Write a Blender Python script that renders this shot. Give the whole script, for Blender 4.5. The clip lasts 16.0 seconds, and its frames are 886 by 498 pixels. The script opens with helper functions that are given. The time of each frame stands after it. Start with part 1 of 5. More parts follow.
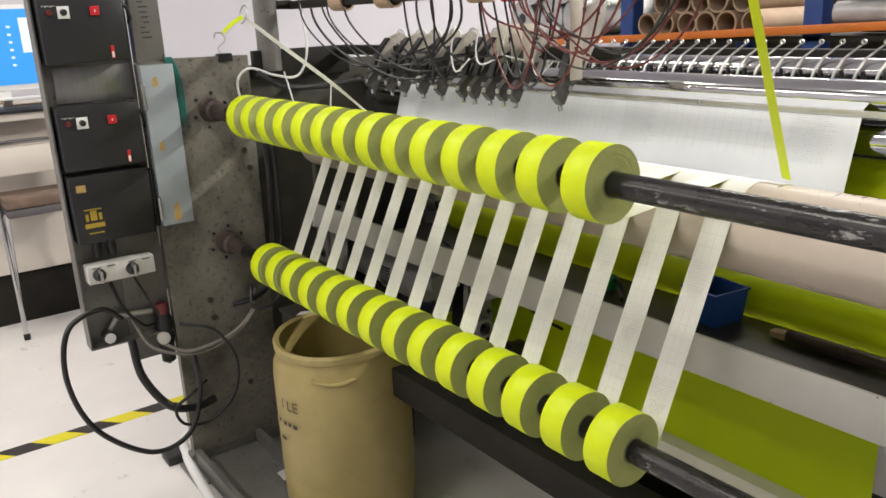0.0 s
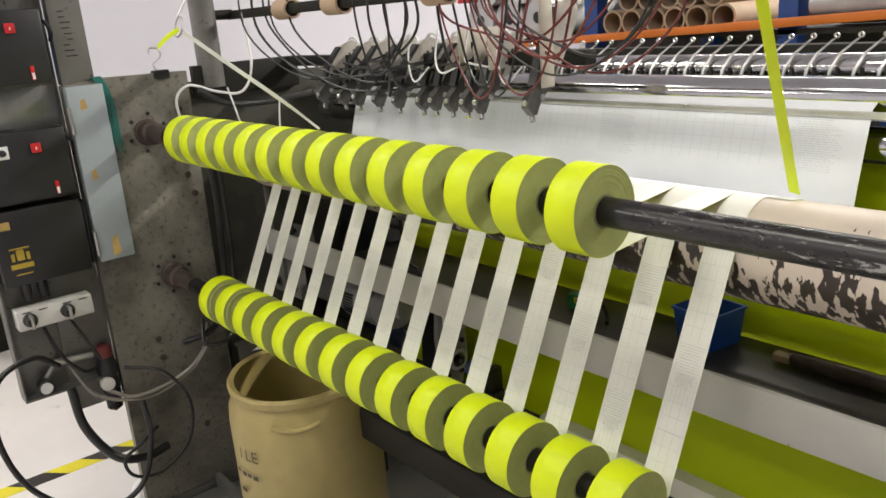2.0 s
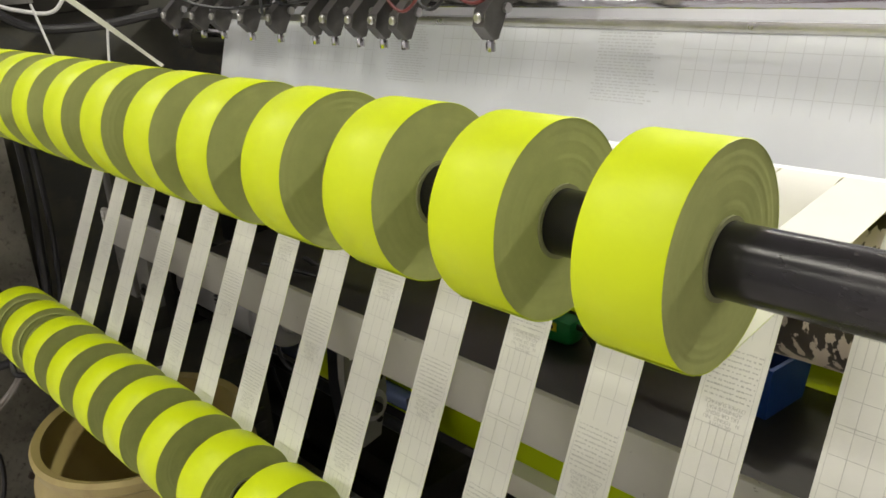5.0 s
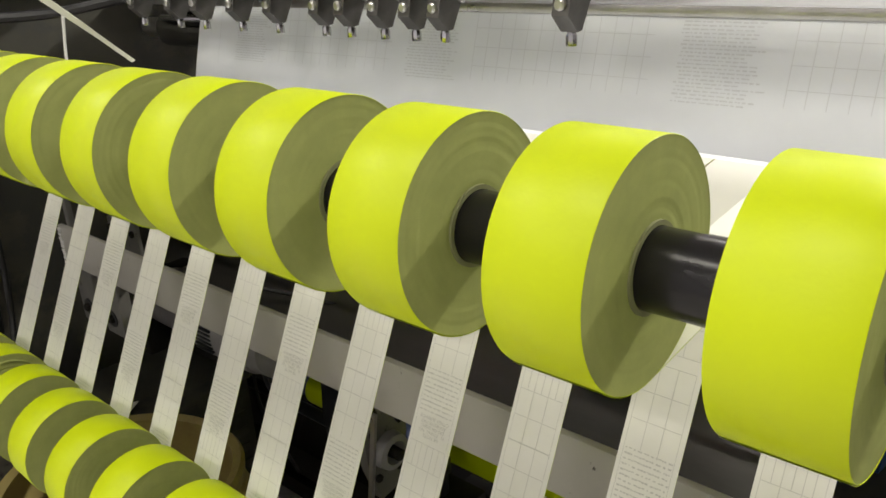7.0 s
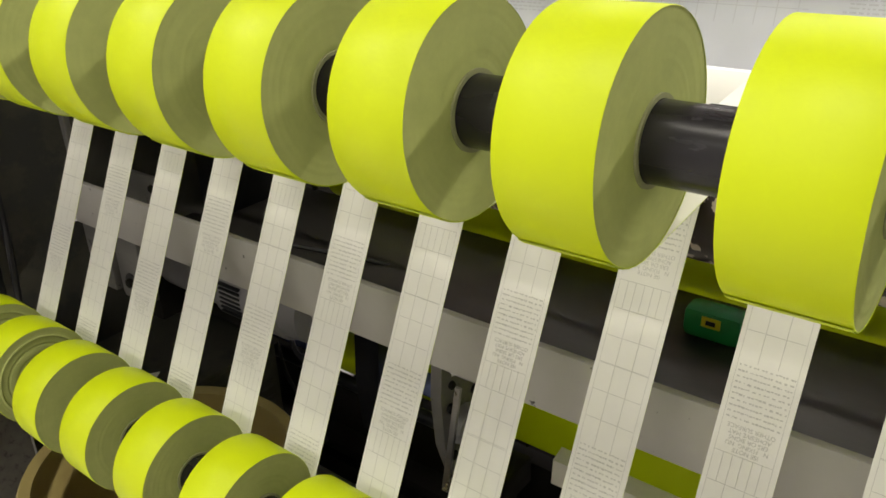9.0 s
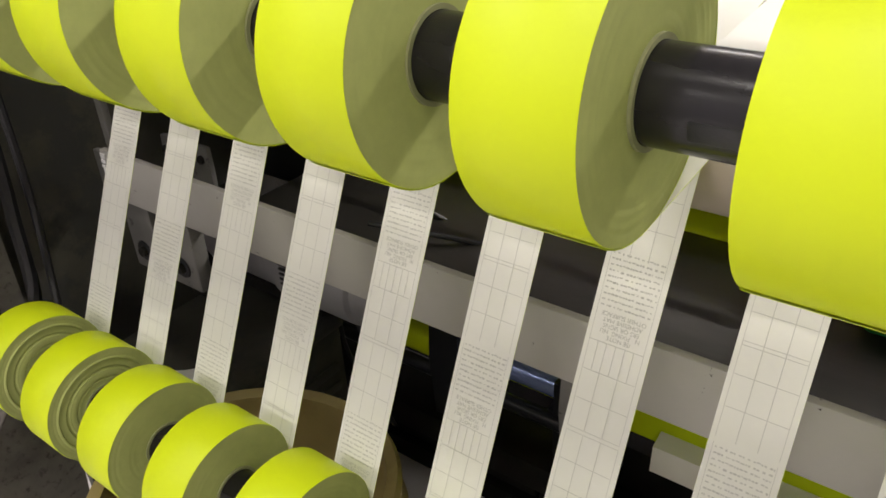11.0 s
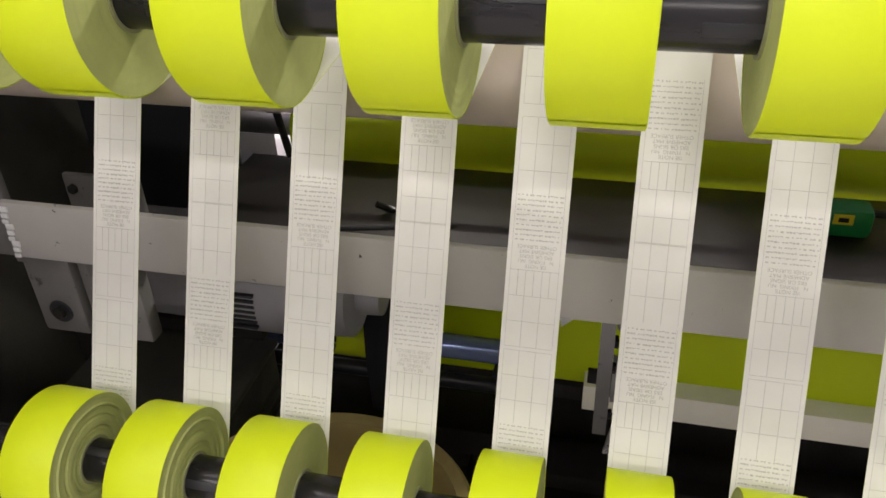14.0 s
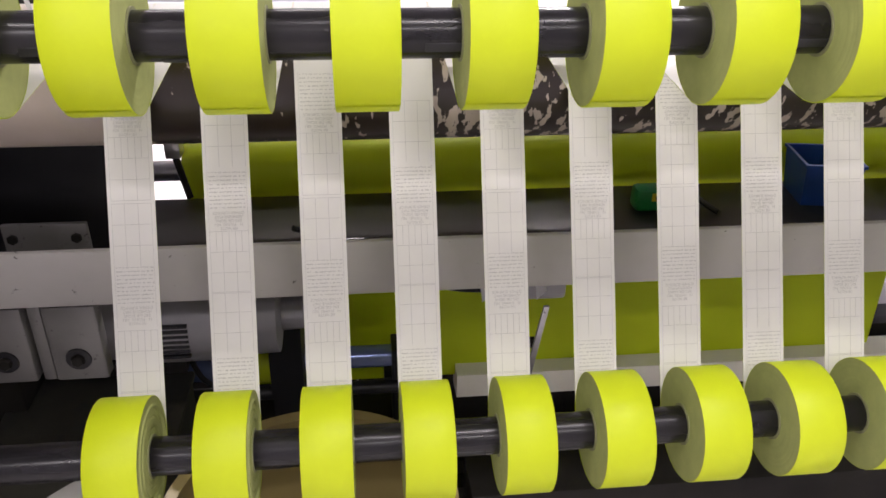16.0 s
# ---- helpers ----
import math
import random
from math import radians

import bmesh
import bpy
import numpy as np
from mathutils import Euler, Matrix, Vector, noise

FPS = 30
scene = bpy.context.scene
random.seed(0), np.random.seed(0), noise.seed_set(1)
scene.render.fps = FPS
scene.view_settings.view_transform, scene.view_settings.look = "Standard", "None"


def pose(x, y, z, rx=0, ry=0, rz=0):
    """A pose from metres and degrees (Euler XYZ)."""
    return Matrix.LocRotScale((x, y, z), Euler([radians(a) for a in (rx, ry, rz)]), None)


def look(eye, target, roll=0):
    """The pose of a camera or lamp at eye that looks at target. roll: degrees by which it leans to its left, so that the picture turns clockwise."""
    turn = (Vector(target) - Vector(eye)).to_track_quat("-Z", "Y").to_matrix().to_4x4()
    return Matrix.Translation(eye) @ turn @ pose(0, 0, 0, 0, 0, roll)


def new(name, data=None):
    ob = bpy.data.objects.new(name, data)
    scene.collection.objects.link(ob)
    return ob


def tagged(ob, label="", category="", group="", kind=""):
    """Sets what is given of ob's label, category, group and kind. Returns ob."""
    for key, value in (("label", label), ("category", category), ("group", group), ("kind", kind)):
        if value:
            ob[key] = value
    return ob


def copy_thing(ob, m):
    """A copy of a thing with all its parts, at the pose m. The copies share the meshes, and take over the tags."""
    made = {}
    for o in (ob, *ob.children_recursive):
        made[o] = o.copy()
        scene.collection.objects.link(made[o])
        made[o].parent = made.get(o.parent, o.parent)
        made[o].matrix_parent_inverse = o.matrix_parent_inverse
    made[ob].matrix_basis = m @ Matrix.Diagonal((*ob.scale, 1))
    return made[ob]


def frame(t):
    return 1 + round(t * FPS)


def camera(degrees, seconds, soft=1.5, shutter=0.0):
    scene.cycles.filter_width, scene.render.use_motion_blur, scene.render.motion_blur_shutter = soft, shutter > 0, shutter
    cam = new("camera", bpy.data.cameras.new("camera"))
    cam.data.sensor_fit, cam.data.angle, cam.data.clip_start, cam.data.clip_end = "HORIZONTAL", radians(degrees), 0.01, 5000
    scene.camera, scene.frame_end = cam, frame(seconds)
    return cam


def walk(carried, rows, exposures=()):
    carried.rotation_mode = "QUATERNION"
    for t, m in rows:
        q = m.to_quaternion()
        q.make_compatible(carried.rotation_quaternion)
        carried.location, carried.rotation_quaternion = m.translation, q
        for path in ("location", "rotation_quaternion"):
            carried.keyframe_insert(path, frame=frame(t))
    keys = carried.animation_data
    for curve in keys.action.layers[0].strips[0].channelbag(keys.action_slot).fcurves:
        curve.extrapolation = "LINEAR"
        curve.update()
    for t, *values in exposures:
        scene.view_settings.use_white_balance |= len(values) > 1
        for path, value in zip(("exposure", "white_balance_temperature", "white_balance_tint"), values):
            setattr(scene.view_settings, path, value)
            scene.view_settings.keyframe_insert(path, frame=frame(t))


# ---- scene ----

cam = camera(58.07, 16.0, soft=1.6)
ZU = 1.17            # height of the upper rewind shaft above the floor
ZL = ZU - 0.419      # lower rewind shaft
CAMERA_ROWS = [
    (0.0, look((2.087, -0.875, 1.424), (1.307, -0.318, 1.140), -2.70)),
    (0.5, look((2.111, -0.871, 1.427), (1.325, -0.321, 1.143), -3.12)),
    (1.0, look((2.108, -0.847, 1.425), (1.321, -0.299, 1.142), -3.85)),
    (1.5, look((2.055, -0.831, 1.424), (1.281, -0.262, 1.143), -4.24)),
    (2.0, look((1.938, -0.767, 1.426), (1.184, -0.174, 1.143), -4.61)),
    (2.5, look((1.818, -0.725, 1.401), (1.087, -0.107, 1.112), -4.77)),
    (3.0, look((1.750, -0.664, 1.380), (1.036, -0.030, 1.083), -4.85)),
    (3.5, look((1.672, -0.544, 1.365), (0.967, 0.095, 1.056), -4.80)),
    (6.0, look((1.356, -0.314, 1.306), (0.690, 0.338, 0.942), -2.83)),
    (6.5, look((1.303, -0.300, 1.307), (0.650, 0.364, 0.943), -3.42)),
    (7.0, look((1.250, -0.302, 1.313), (0.623, 0.386, 0.945), -3.26)),
    (7.5, look((1.186, -0.316, 1.313), (0.581, 0.390, 0.943), -2.52)),
    (8.0, look((1.131, -0.329, 1.312), (0.540, 0.377, 0.923), -3.15)),
    (8.5, look((1.089, -0.339, 1.297), (0.511, 0.370, 0.894), -2.49)),
    (9.0, look((1.039, -0.332, 1.284), (0.475, 0.375, 0.856), -2.19)),
    (9.5, look((0.957, -0.313, 1.278), (0.401, 0.376, 0.814), -3.02)),
    (12.0, look((0.727, -0.258, 1.273), (0.232, 0.430, 0.741), -1.82)),
    (12.5, look((0.663, -0.278, 1.284), (0.240, 0.445, 0.738), -2.31)),
    (13.0, look((0.600, -0.299, 1.288), (0.243, 0.460, 0.743), -2.21)),
    (13.5, look((0.534, -0.348, 1.288), (0.245, 0.442, 0.746), -2.52)),
    (14.0, look((0.491, -0.418, 1.288), (0.279, 0.399, 0.753), -2.28)),
    (14.5, look((0.467, -0.481, 1.288), (0.320, 0.356, 0.761), -1.17)),
    (15.0, look((0.440, -0.539, 1.285), (0.354, 0.317, 0.775), -0.24)),
    (15.5, look((0.368, -0.609, 1.301), (0.355, 0.260, 0.806), -0.10)),
    (16.0, look((0.266, -0.632, 1.321), (0.367, 0.241, 0.844), 1.01)),
]
EXPOSURES = [(0.0, 0.0, 6700, 9), (3.7, -0.04, 6750, 8), (6.0, -0.2, 6800, 8), (9.7, -0.04, 6950, 9), (12.0, 0.08, 6500, 17), (14.5, 0.13, 6500, 18), (16.0, 0.05, 6280, 24)]
walk(cam, CAMERA_ROWS, EXPOSURES)

# ---------------------------------------------------------------- world and light
world = bpy.data.worlds.new("world")
scene.world = world
world.use_nodes = True
world.node_tree.nodes["Background"].inputs[0].default_value = (0.9, 0.95, 1.0, 1)
world.node_tree.nodes["Background"].inputs[1].default_value = 0.02


# ---------------------------------------------------------------- materials
def material(name, color, rough=0.5, metal=0.0, var=0.15, scale=8.0, bump=0.0, bump_scale=60.0, second=None, second_amount=0.5, second_scale=5.0, spec=0.5, stretch=(1, 1, 1), coat=0.0, sharp=0.06):
    m = bpy.data.materials.new(name)
    m.use_nodes = True
    nt = m.node_tree
    b = nt.nodes["Principled BSDF"]
    b.inputs["Roughness"].default_value = rough
    b.inputs["Metallic"].default_value = metal
    b.inputs["Specular IOR Level"].default_value = spec
    b.inputs["Coat Weight"].default_value = coat
    tc = nt.nodes.new("ShaderNodeTexCoord")
    mp = nt.nodes.new("ShaderNodeMapping")
    mp.inputs["Scale"].default_value = stretch
    nt.links.new(tc.outputs["Object"], mp.inputs[0])
    n1 = nt.nodes.new("ShaderNodeTexNoise")
    n1.inputs["Scale"].default_value = scale
    n1.inputs["Detail"].default_value = 6
    n1.inputs["Roughness"].default_value = 0.65
    nt.links.new(mp.outputs[0], n1.inputs["Vector"])
    ramp = nt.nodes.new("ShaderNodeValToRGB")
    lo = tuple(c * (1 - var) for c in color)
    hi = tuple(min(1, c * (1 + var)) for c in color)
    ramp.color_ramp.elements[0].color = (*lo, 1)
    ramp.color_ramp.elements[1].color = (*hi, 1)
    ramp.color_ramp.elements[0].position = 0.3
    ramp.color_ramp.elements[1].position = 0.7
    nt.links.new(n1.outputs[0], ramp.inputs[0])
    col = ramp.outputs[0]
    if second:
        n2 = nt.nodes.new("ShaderNodeTexNoise")
        n2.inputs["Scale"].default_value = second_scale
        n2.inputs["Detail"].default_value = 9
        n2.inputs["Roughness"].default_value = 0.7
        nt.links.new(mp.outputs[0], n2.inputs["Vector"])
        r2 = nt.nodes.new("ShaderNodeValToRGB")
        r2.color_ramp.elements[0].position = 1 - second_amount
        r2.color_ramp.elements[1].position = min(1.0, 1 - second_amount + sharp)
        nt.links.new(n2.outputs[0], r2.inputs[0])
        mx = nt.nodes.new("ShaderNodeMixRGB")
        mx.inputs[2].default_value = (*second, 1)
        nt.links.new(r2.outputs[0], mx.inputs[0])
        nt.links.new(col, mx.inputs[1])
        col = mx.outputs[0]
    nt.links.new(col, b.inputs["Base Color"])
    rr = nt.nodes.new("ShaderNodeMapRange")
    rr.inputs["To Min"].default_value = max(0.02, rough - 0.08)
    rr.inputs["To Max"].default_value = min(1, rough + 0.08)
    nt.links.new(n1.outputs[0], rr.inputs[0])
    nt.links.new(rr.outputs[0], b.inputs["Roughness"])
    if bump:
        n3 = nt.nodes.new("ShaderNodeTexNoise")
        n3.inputs["Scale"].default_value = bump_scale
        n3.inputs["Detail"].default_value = 4
        nt.links.new(mp.outputs[0], n3.inputs["Vector"])
        bp = nt.nodes.new("ShaderNodeBump")
        bp.inputs["Strength"].default_value = bump
        bp.inputs["Distance"].default_value = 0.002
        nt.links.new(n3.outputs[0], bp.inputs["Height"])
        nt.links.new(bp.outputs[0], b.inputs["Normal"])
    return m


def glowing(name, color, strength):
    m = bpy.data.materials.new(name)
    m.use_nodes = True
    b = m.node_tree.nodes["Principled BSDF"]
    b.inputs["Base Color"].default_value = (*color, 1)
    b.inputs["Emission Color"].default_value = (*color, 1)
    b.inputs["Emission Strength"].default_value = strength
    return m


M_FILM = material("fluorescent_film", (0.605, 0.73, 0.006), 0.45, var=0.03, scale=3, bump=0.06, bump_scale=300, spec=0.35)
M_SIDE = material("wound_edges", (0.41, 0.45, 0.155), 0.75, var=0.1, scale=40, spec=0.2)
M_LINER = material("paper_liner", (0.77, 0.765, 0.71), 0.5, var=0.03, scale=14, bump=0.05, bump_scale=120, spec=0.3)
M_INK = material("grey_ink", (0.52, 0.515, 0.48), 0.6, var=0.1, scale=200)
M_CORE = material("dull_core", (0.26, 0.27, 0.13), 0.7, var=0.15, scale=60)
# same liner as the strips, its brighter bluish light put into the colour
M_WEBLIT = material("lit_web_liner", (0.90, 0.925, 0.965), 0.38, var=0.02, scale=14, bump=0.05, bump_scale=120, spec=0.45)
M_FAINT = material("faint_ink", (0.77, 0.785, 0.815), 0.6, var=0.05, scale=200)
M_SHAFT = material("dark_steel", (0.02, 0.018, 0.019), 0.28, metal=0.2, var=0.4, scale=30, second=(0.33, 0.32, 0.31), second_amount=0.42, second_scale=75, stretch=(0.35, 1, 1), sharp=0.05)
M_SHAFTC = material("black_shaft", (0.012, 0.011, 0.012), 0.24, metal=0.0, spec=0.4, var=0.3, scale=20, stretch=(0.3, 1, 1))
M_RUST = material("rusty_steel", (0.07, 0.05, 0.045), 0.6, metal=0.4, var=0.4, scale=25)
M_CHROME = material("chrome", (0.52, 0.52, 0.53), 0.10, metal=1.0, var=0.05, scale=6, stretch=(0.1, 3, 3))
M_ROLLER = material("cream_rubber", (0.58, 0.50, 0.42), 0.35, var=0.08, scale=5)
M_FRAME = material("grey_paint", (0.165, 0.155, 0.13), 0.45, var=0.62, scale=3.6, second=(0.032, 0.027, 0.022), second_amount=0.46, second_scale=60, bump=0.12, sharp=0.14)
M_PLATE = material("grey_metal", (0.17, 0.165, 0.155), 0.45, metal=0.3, var=0.2, scale=6, second=(0.06, 0.055, 0.05), second_amount=0.40, second_scale=45, bump=0.05)
M_BEAM = material("white_painted_steel", (0.43, 0.415, 0.385), 0.45, var=0.08, scale=5, second=(0.07, 0.06, 0.055), second_amount=0.345, second_scale=42, bump=0.08, sharp=0.02)
M_TRAY = material("tray_steel", (0.06, 0.056, 0.048), 0.36, metal=0.5, var=0.2, scale=8, stretch=(0.5, 2, 2))
M_BLACK = material("black_plastic", (0.014, 0.014, 0.016), 0.4, var=0.2, scale=10, bump=0.1, bump_scale=500)
M_DARK = material("dark_machine", (0.016, 0.0145, 0.012), 0.6, var=0.4, scale=7, spec=0.2)
M_FLOOR = material("white_epoxy_floor", (0.76, 0.73, 0.72), 0.32, var=0.05, scale=2.5, second=(0.54, 0.51, 0.49), second_amount=0.38, second_scale=6)
M_WALL = material("white_wall", (0.56, 0.55, 0.60), 0.7, var=0.02, scale=3)
M_DRUM = material("tan_plastic", (0.37, 0.295, 0.115), 0.45, var=0.12, scale=5, second=(0.27, 0.19, 0.075), second_amount=0.42, second_scale=6, sharp=0.2)
M_BLUE = material("blue_plastic", (0.012, 0.07, 0.32), 0.4, var=0.15, scale=10)
M_GREEN = material("green_plastic", (0.01, 0.26, 0.07), 0.4, var=0.1, scale=30)
M_ORANGE = material("orange_steel", (0.75, 0.2, 0.03), 0.5, var=0.08, scale=9)
M_CARD = material("cardboard", (0.38, 0.27, 0.19), 0.8, var=0.12, scale=12)
M_WHITEP = material("white_plastic", (0.75, 0.75, 0.75), 0.4, var=0.03)
M_RED = material("red_plastic", (0.55, 0.02, 0.03), 0.35, var=0.1)
M_CREAM = material("cream_paint", (0.84, 0.82, 0.68), 0.45, var=0.06, scale=6, second=(0.2, 0.18, 0.12), second_amount=0.27, second_scale=20)
M_DOOR = material("pale_blue_grey_paint", (0.3, 0.34, 0.36), 0.45, var=0.06, scale=6, second=(0.42, 0.3, 0.12), second_amount=0.26, second_scale=14)
M_STEEL = material("bright_steel", (0.5, 0.49, 0.48), 0.3, metal=0.9, var=0.2, scale=15)
M_YTAPE = material("yellow_floor_tape", (0.75, 0.66, 0.03), 0.5, var=0.08)
M_KTAPE = material("black_floor_tape", (0.03, 0.025, 0.025), 0.5, var=0.2)


def thin_film(name, color, share):
    """A thin sheet that lets part of the light behind it through."""
    m = material(name, color, 0.45, var=0.03, scale=3, bump=0.05, bump_scale=40, spec=0.35)
    nt = m.node_tree
    out = nt.nodes["Material Output"]
    tr = nt.nodes.new("ShaderNodeBsdfTranslucent")
    tr.inputs["Color"].default_value = (*color, 1)
    mx = nt.nodes.new("ShaderNodeMixShader")
    mx.inputs[0].default_value = share
    nt.links.new(nt.nodes["Principled BSDF"].outputs[0], mx.inputs[1])
    nt.links.new(tr.outputs[0], mx.inputs[2])
    nt.links.new(mx.outputs[0], out.inputs["Surface"])
    return m


M_THIN = thin_film("thin_fluorescent_film", (0.605, 0.73, 0.006), 0.3)


def stain_roller(m):
    """Dark worn-off patches and fine specks on the cream roller, heavier towards its drive end."""
    nt = m.node_tree
    b = nt.nodes["Principled BSDF"]
    col = b.inputs["Base Color"].links[0].from_socket
    tc = nt.nodes.new("ShaderNodeTexCoord")
    sep = nt.nodes.new("ShaderNodeSeparateXYZ")
    nt.links.new(tc.outputs["Object"], sep.inputs[0])
    along = nt.nodes.new("ShaderNodeMapRange")
    along.inputs["From Min"].default_value = -0.2
    along.inputs["From Max"].default_value = 1.8
    nt.links.new(sep.outputs[0], along.inputs[0])
    wear = nt.nodes.new("ShaderNodeValToRGB")
    steps = ((0.0, 0.15), (0.105, 0.17), (0.125, 0.49), (0.22, 0.45), (0.32, 0.40), (0.60, 0.38), (0.70, 0.385), (0.81, 0.38), (0.90, 0.37), (0.92, 0.27))
    els = wear.color_ramp.elements
    els[0].position, els[1].position = steps[0][0], steps[-1][0]
    els[0].color, els[1].color = (*[steps[0][1]] * 3, 1), (*[steps[-1][1]] * 3, 1)
    for p, v in steps[1:-1]:
        els.new(p).color = (v, v, v, 1)
    nt.links.new(along.outputs[0], wear.inputs[0])
    # one side of the roller is far more worn than the other
    side = nt.nodes.new("ShaderNodeVectorMath")
    side.operation = "DOT_PRODUCT"
    side.inputs[1].default_value = (0, 1.90, 0.65)
    nt.links.new(tc.outputs["Object"], side.inputs[0])
    both = nt.nodes.new("ShaderNodeMath")
    nt.links.new(side.outputs["Value"], both.inputs[0])
    nt.links.new(wear.outputs[0], both.inputs[1])
    total = both.outputs[0]
    for size, share, stretch in ((11.0, 0.34, (1, 1.6, 1.6)), (70.0, 0.66, (1.2, 0.55, 0.55))):
        mp = nt.nodes.new("ShaderNodeMapping")
        mp.inputs["Scale"].default_value = stretch
        nt.links.new(tc.outputs["Object"], mp.inputs[0])
        n = nt.nodes.new("ShaderNodeTexNoise")
        n.inputs["Scale"].default_value = size
        n.inputs["Detail"].default_value = 5
        nt.links.new(mp.outputs[0], n.inputs["Vector"])
        add = nt.nodes.new("ShaderNodeMath")
        add.operation = "MULTIPLY_ADD"
        add.inputs[1].default_value = share
        nt.links.new(n.outputs[0], add.inputs[0])
        nt.links.new(total, add.inputs[2])
        total = add.outputs[0]
    edge = nt.nodes.new("ShaderNodeMapRange")
    edge.inputs["From Min"].default_value = 0.995
    edge.inputs["From Max"].default_value = 1.01
    nt.links.new(total, edge.inputs[0])
    mx = nt.nodes.new("ShaderNodeMixRGB")
    mx.inputs[2].default_value = (0.030, 0.020, 0.015, 1)
    nt.links.new(edge.outputs[0], mx.inputs[0])
    nt.links.new(col, mx.inputs[1])
    nt.links.new(mx.outputs[0], b.inputs["Base Color"])


stain_roller(M_ROLLER)


# ---------------------------------------------------------------- mesh helpers
def finish(name, bm, mat, smooth=True, parent=None, label=""):
    me = bpy.data.meshes.new(name)
    bm.normal_update()
    bm.to_mesh(me)
    bm.free()
    for m in (mat if isinstance(mat, (list, tuple)) else [mat]):
        me.materials.append(m)
    if smooth:
        for p in me.polygons:
            p.use_smooth = True
        me.set_sharp_from_angle(angle=radians(38))
    ob = new(name, me)
    if parent:
        ob.parent = parent
    if label:
        ob["label"] = label
    return ob


def part(name, bm, mat, parent, label=""):
    return finish(name, bm, mat, True, parent, label)


def thing(name, at, label, category, group="", kind=""):
    ob = new(name)
    ob.location = at
    return tagged(ob, label, category, group, kind)


def box(bm, x0, x1, y0, y1, z0, z1, bevel=0.0, mat=0):
    vs = [bm.verts.new((x, y, z)) for x in (x0, x1) for y in (y0, y1) for z in (z0, z1)]
    fs = [bm.faces.new([vs[i] for i in f]) for f in ((0, 1, 3, 2), (4, 6, 7, 5), (0, 4, 5, 1), (2, 3, 7, 6), (0, 2, 6, 4), (1, 5, 7, 3))]
    for f in fs:
        f.material_index = mat
    if bevel:
        es = list({e for f in fs for e in f.edges})
        bmesh.ops.bevel(bm, geom=es, offset=bevel, segments=2, affect="EDGES", profile=0.5)
    return vs


def lathe(bm, profile, axis="x", seg=48, centre=(0, 0, 0), closed=False, mat=0):
    """Turns (along, radius) pairs round an axis."""
    rings = []
    for a, r in profile:
        ring = []
        for i in range(seg):
            c, s = math.cos(2 * math.pi * i / seg) * r, math.sin(2 * math.pi * i / seg) * r
            p = {"x": (a, c, s), "y": (s, a, c), "z": (c, s, a)}[axis]
            ring.append(bm.verts.new((p[0] + centre[0], p[1] + centre[1], p[2] + centre[2])))
        rings.append(ring)
    pairs = list(zip(rings, rings[1:]))
    if closed:
        pairs.append((rings[-1], rings[0]))
    for a, b in pairs:
        for i in range(seg):
            f = bm.faces.new((a[i], a[(i + 1) % seg], b[(i + 1) % seg], b[i]))
            f.material_index = mat
    if not closed:
        for ring, flip in ((rings[0], True), (rings[-1], False)):
            f = bm.faces.new(ring[::-1] if flip else ring)
            f.material_index = mat
    return rings


def rod(bm, p, q, r, seg=12, mat=0):
    p, q = Vector(p), Vector(q)
    d = (q - p).normalized()
    m = Vector((0, 0, 1)).rotation_difference(d).to_matrix()
    rings = [[bm.verts.new(c + m @ Vector((math.cos(2 * math.pi * i / seg) * r, math.sin(2 * math.pi * i / seg) * r, 0))) for i in range(seg)] for c in (p, q)]
    for i in range(seg):
        bm.faces.new((rings[0][i], rings[0][(i + 1) % seg], rings[1][(i + 1) % seg], rings[1][i])).material_index = mat
    bm.faces.new(rings[0][::-1]).material_index = mat
    bm.faces.new(rings[1]).material_index = mat


def smooth_points(pts, n=8):
    pts = [Vector(p) for p in pts]
    ext = [2 * pts[0] - pts[1], *pts, 2 * pts[-1] - pts[-2]]
    out = []
    for i in range(1, len(ext) - 2):
        a, b, c, d = ext[i - 1:i + 3]
        for k in range(n):
            t = k / n
            out.append(0.5 * (2 * b + (c - a) * t + (2 * a - 5 * b + 4 * c - d) * t * t + (3 * b - a - 3 * c + d) * t ** 3))
    out.append(pts[-1])
    return out


def tube(bm, pts, r, seg=8, n=8, mat=0):
    ps = smooth_points(pts, n) if n > 1 else [Vector(p) for p in pts]
    up = Vector((0.13, 0.21, 0.97))
    prev = None
    for i, p in enumerate(ps):
        d = (ps[min(i + 1, len(ps) - 1)] - ps[max(i - 1, 0)]).normalized()
        u = d.cross(up).normalized()
        v = d.cross(u)
        ring = [bm.verts.new(p + u * math.cos(2 * math.pi * k / seg) * r + v * math.sin(2 * math.pi * k / seg) * r) for k in range(seg)]
        if prev:
            for k in range(seg):
                bm.faces.new((prev[k], prev[(k + 1) % seg], ring[(k + 1) % seg], ring[k])).material_index = mat
        else:
            bm.faces.new(ring).material_index = mat
        prev = ring
    bm.faces.new(prev[::-1]).material_index = mat


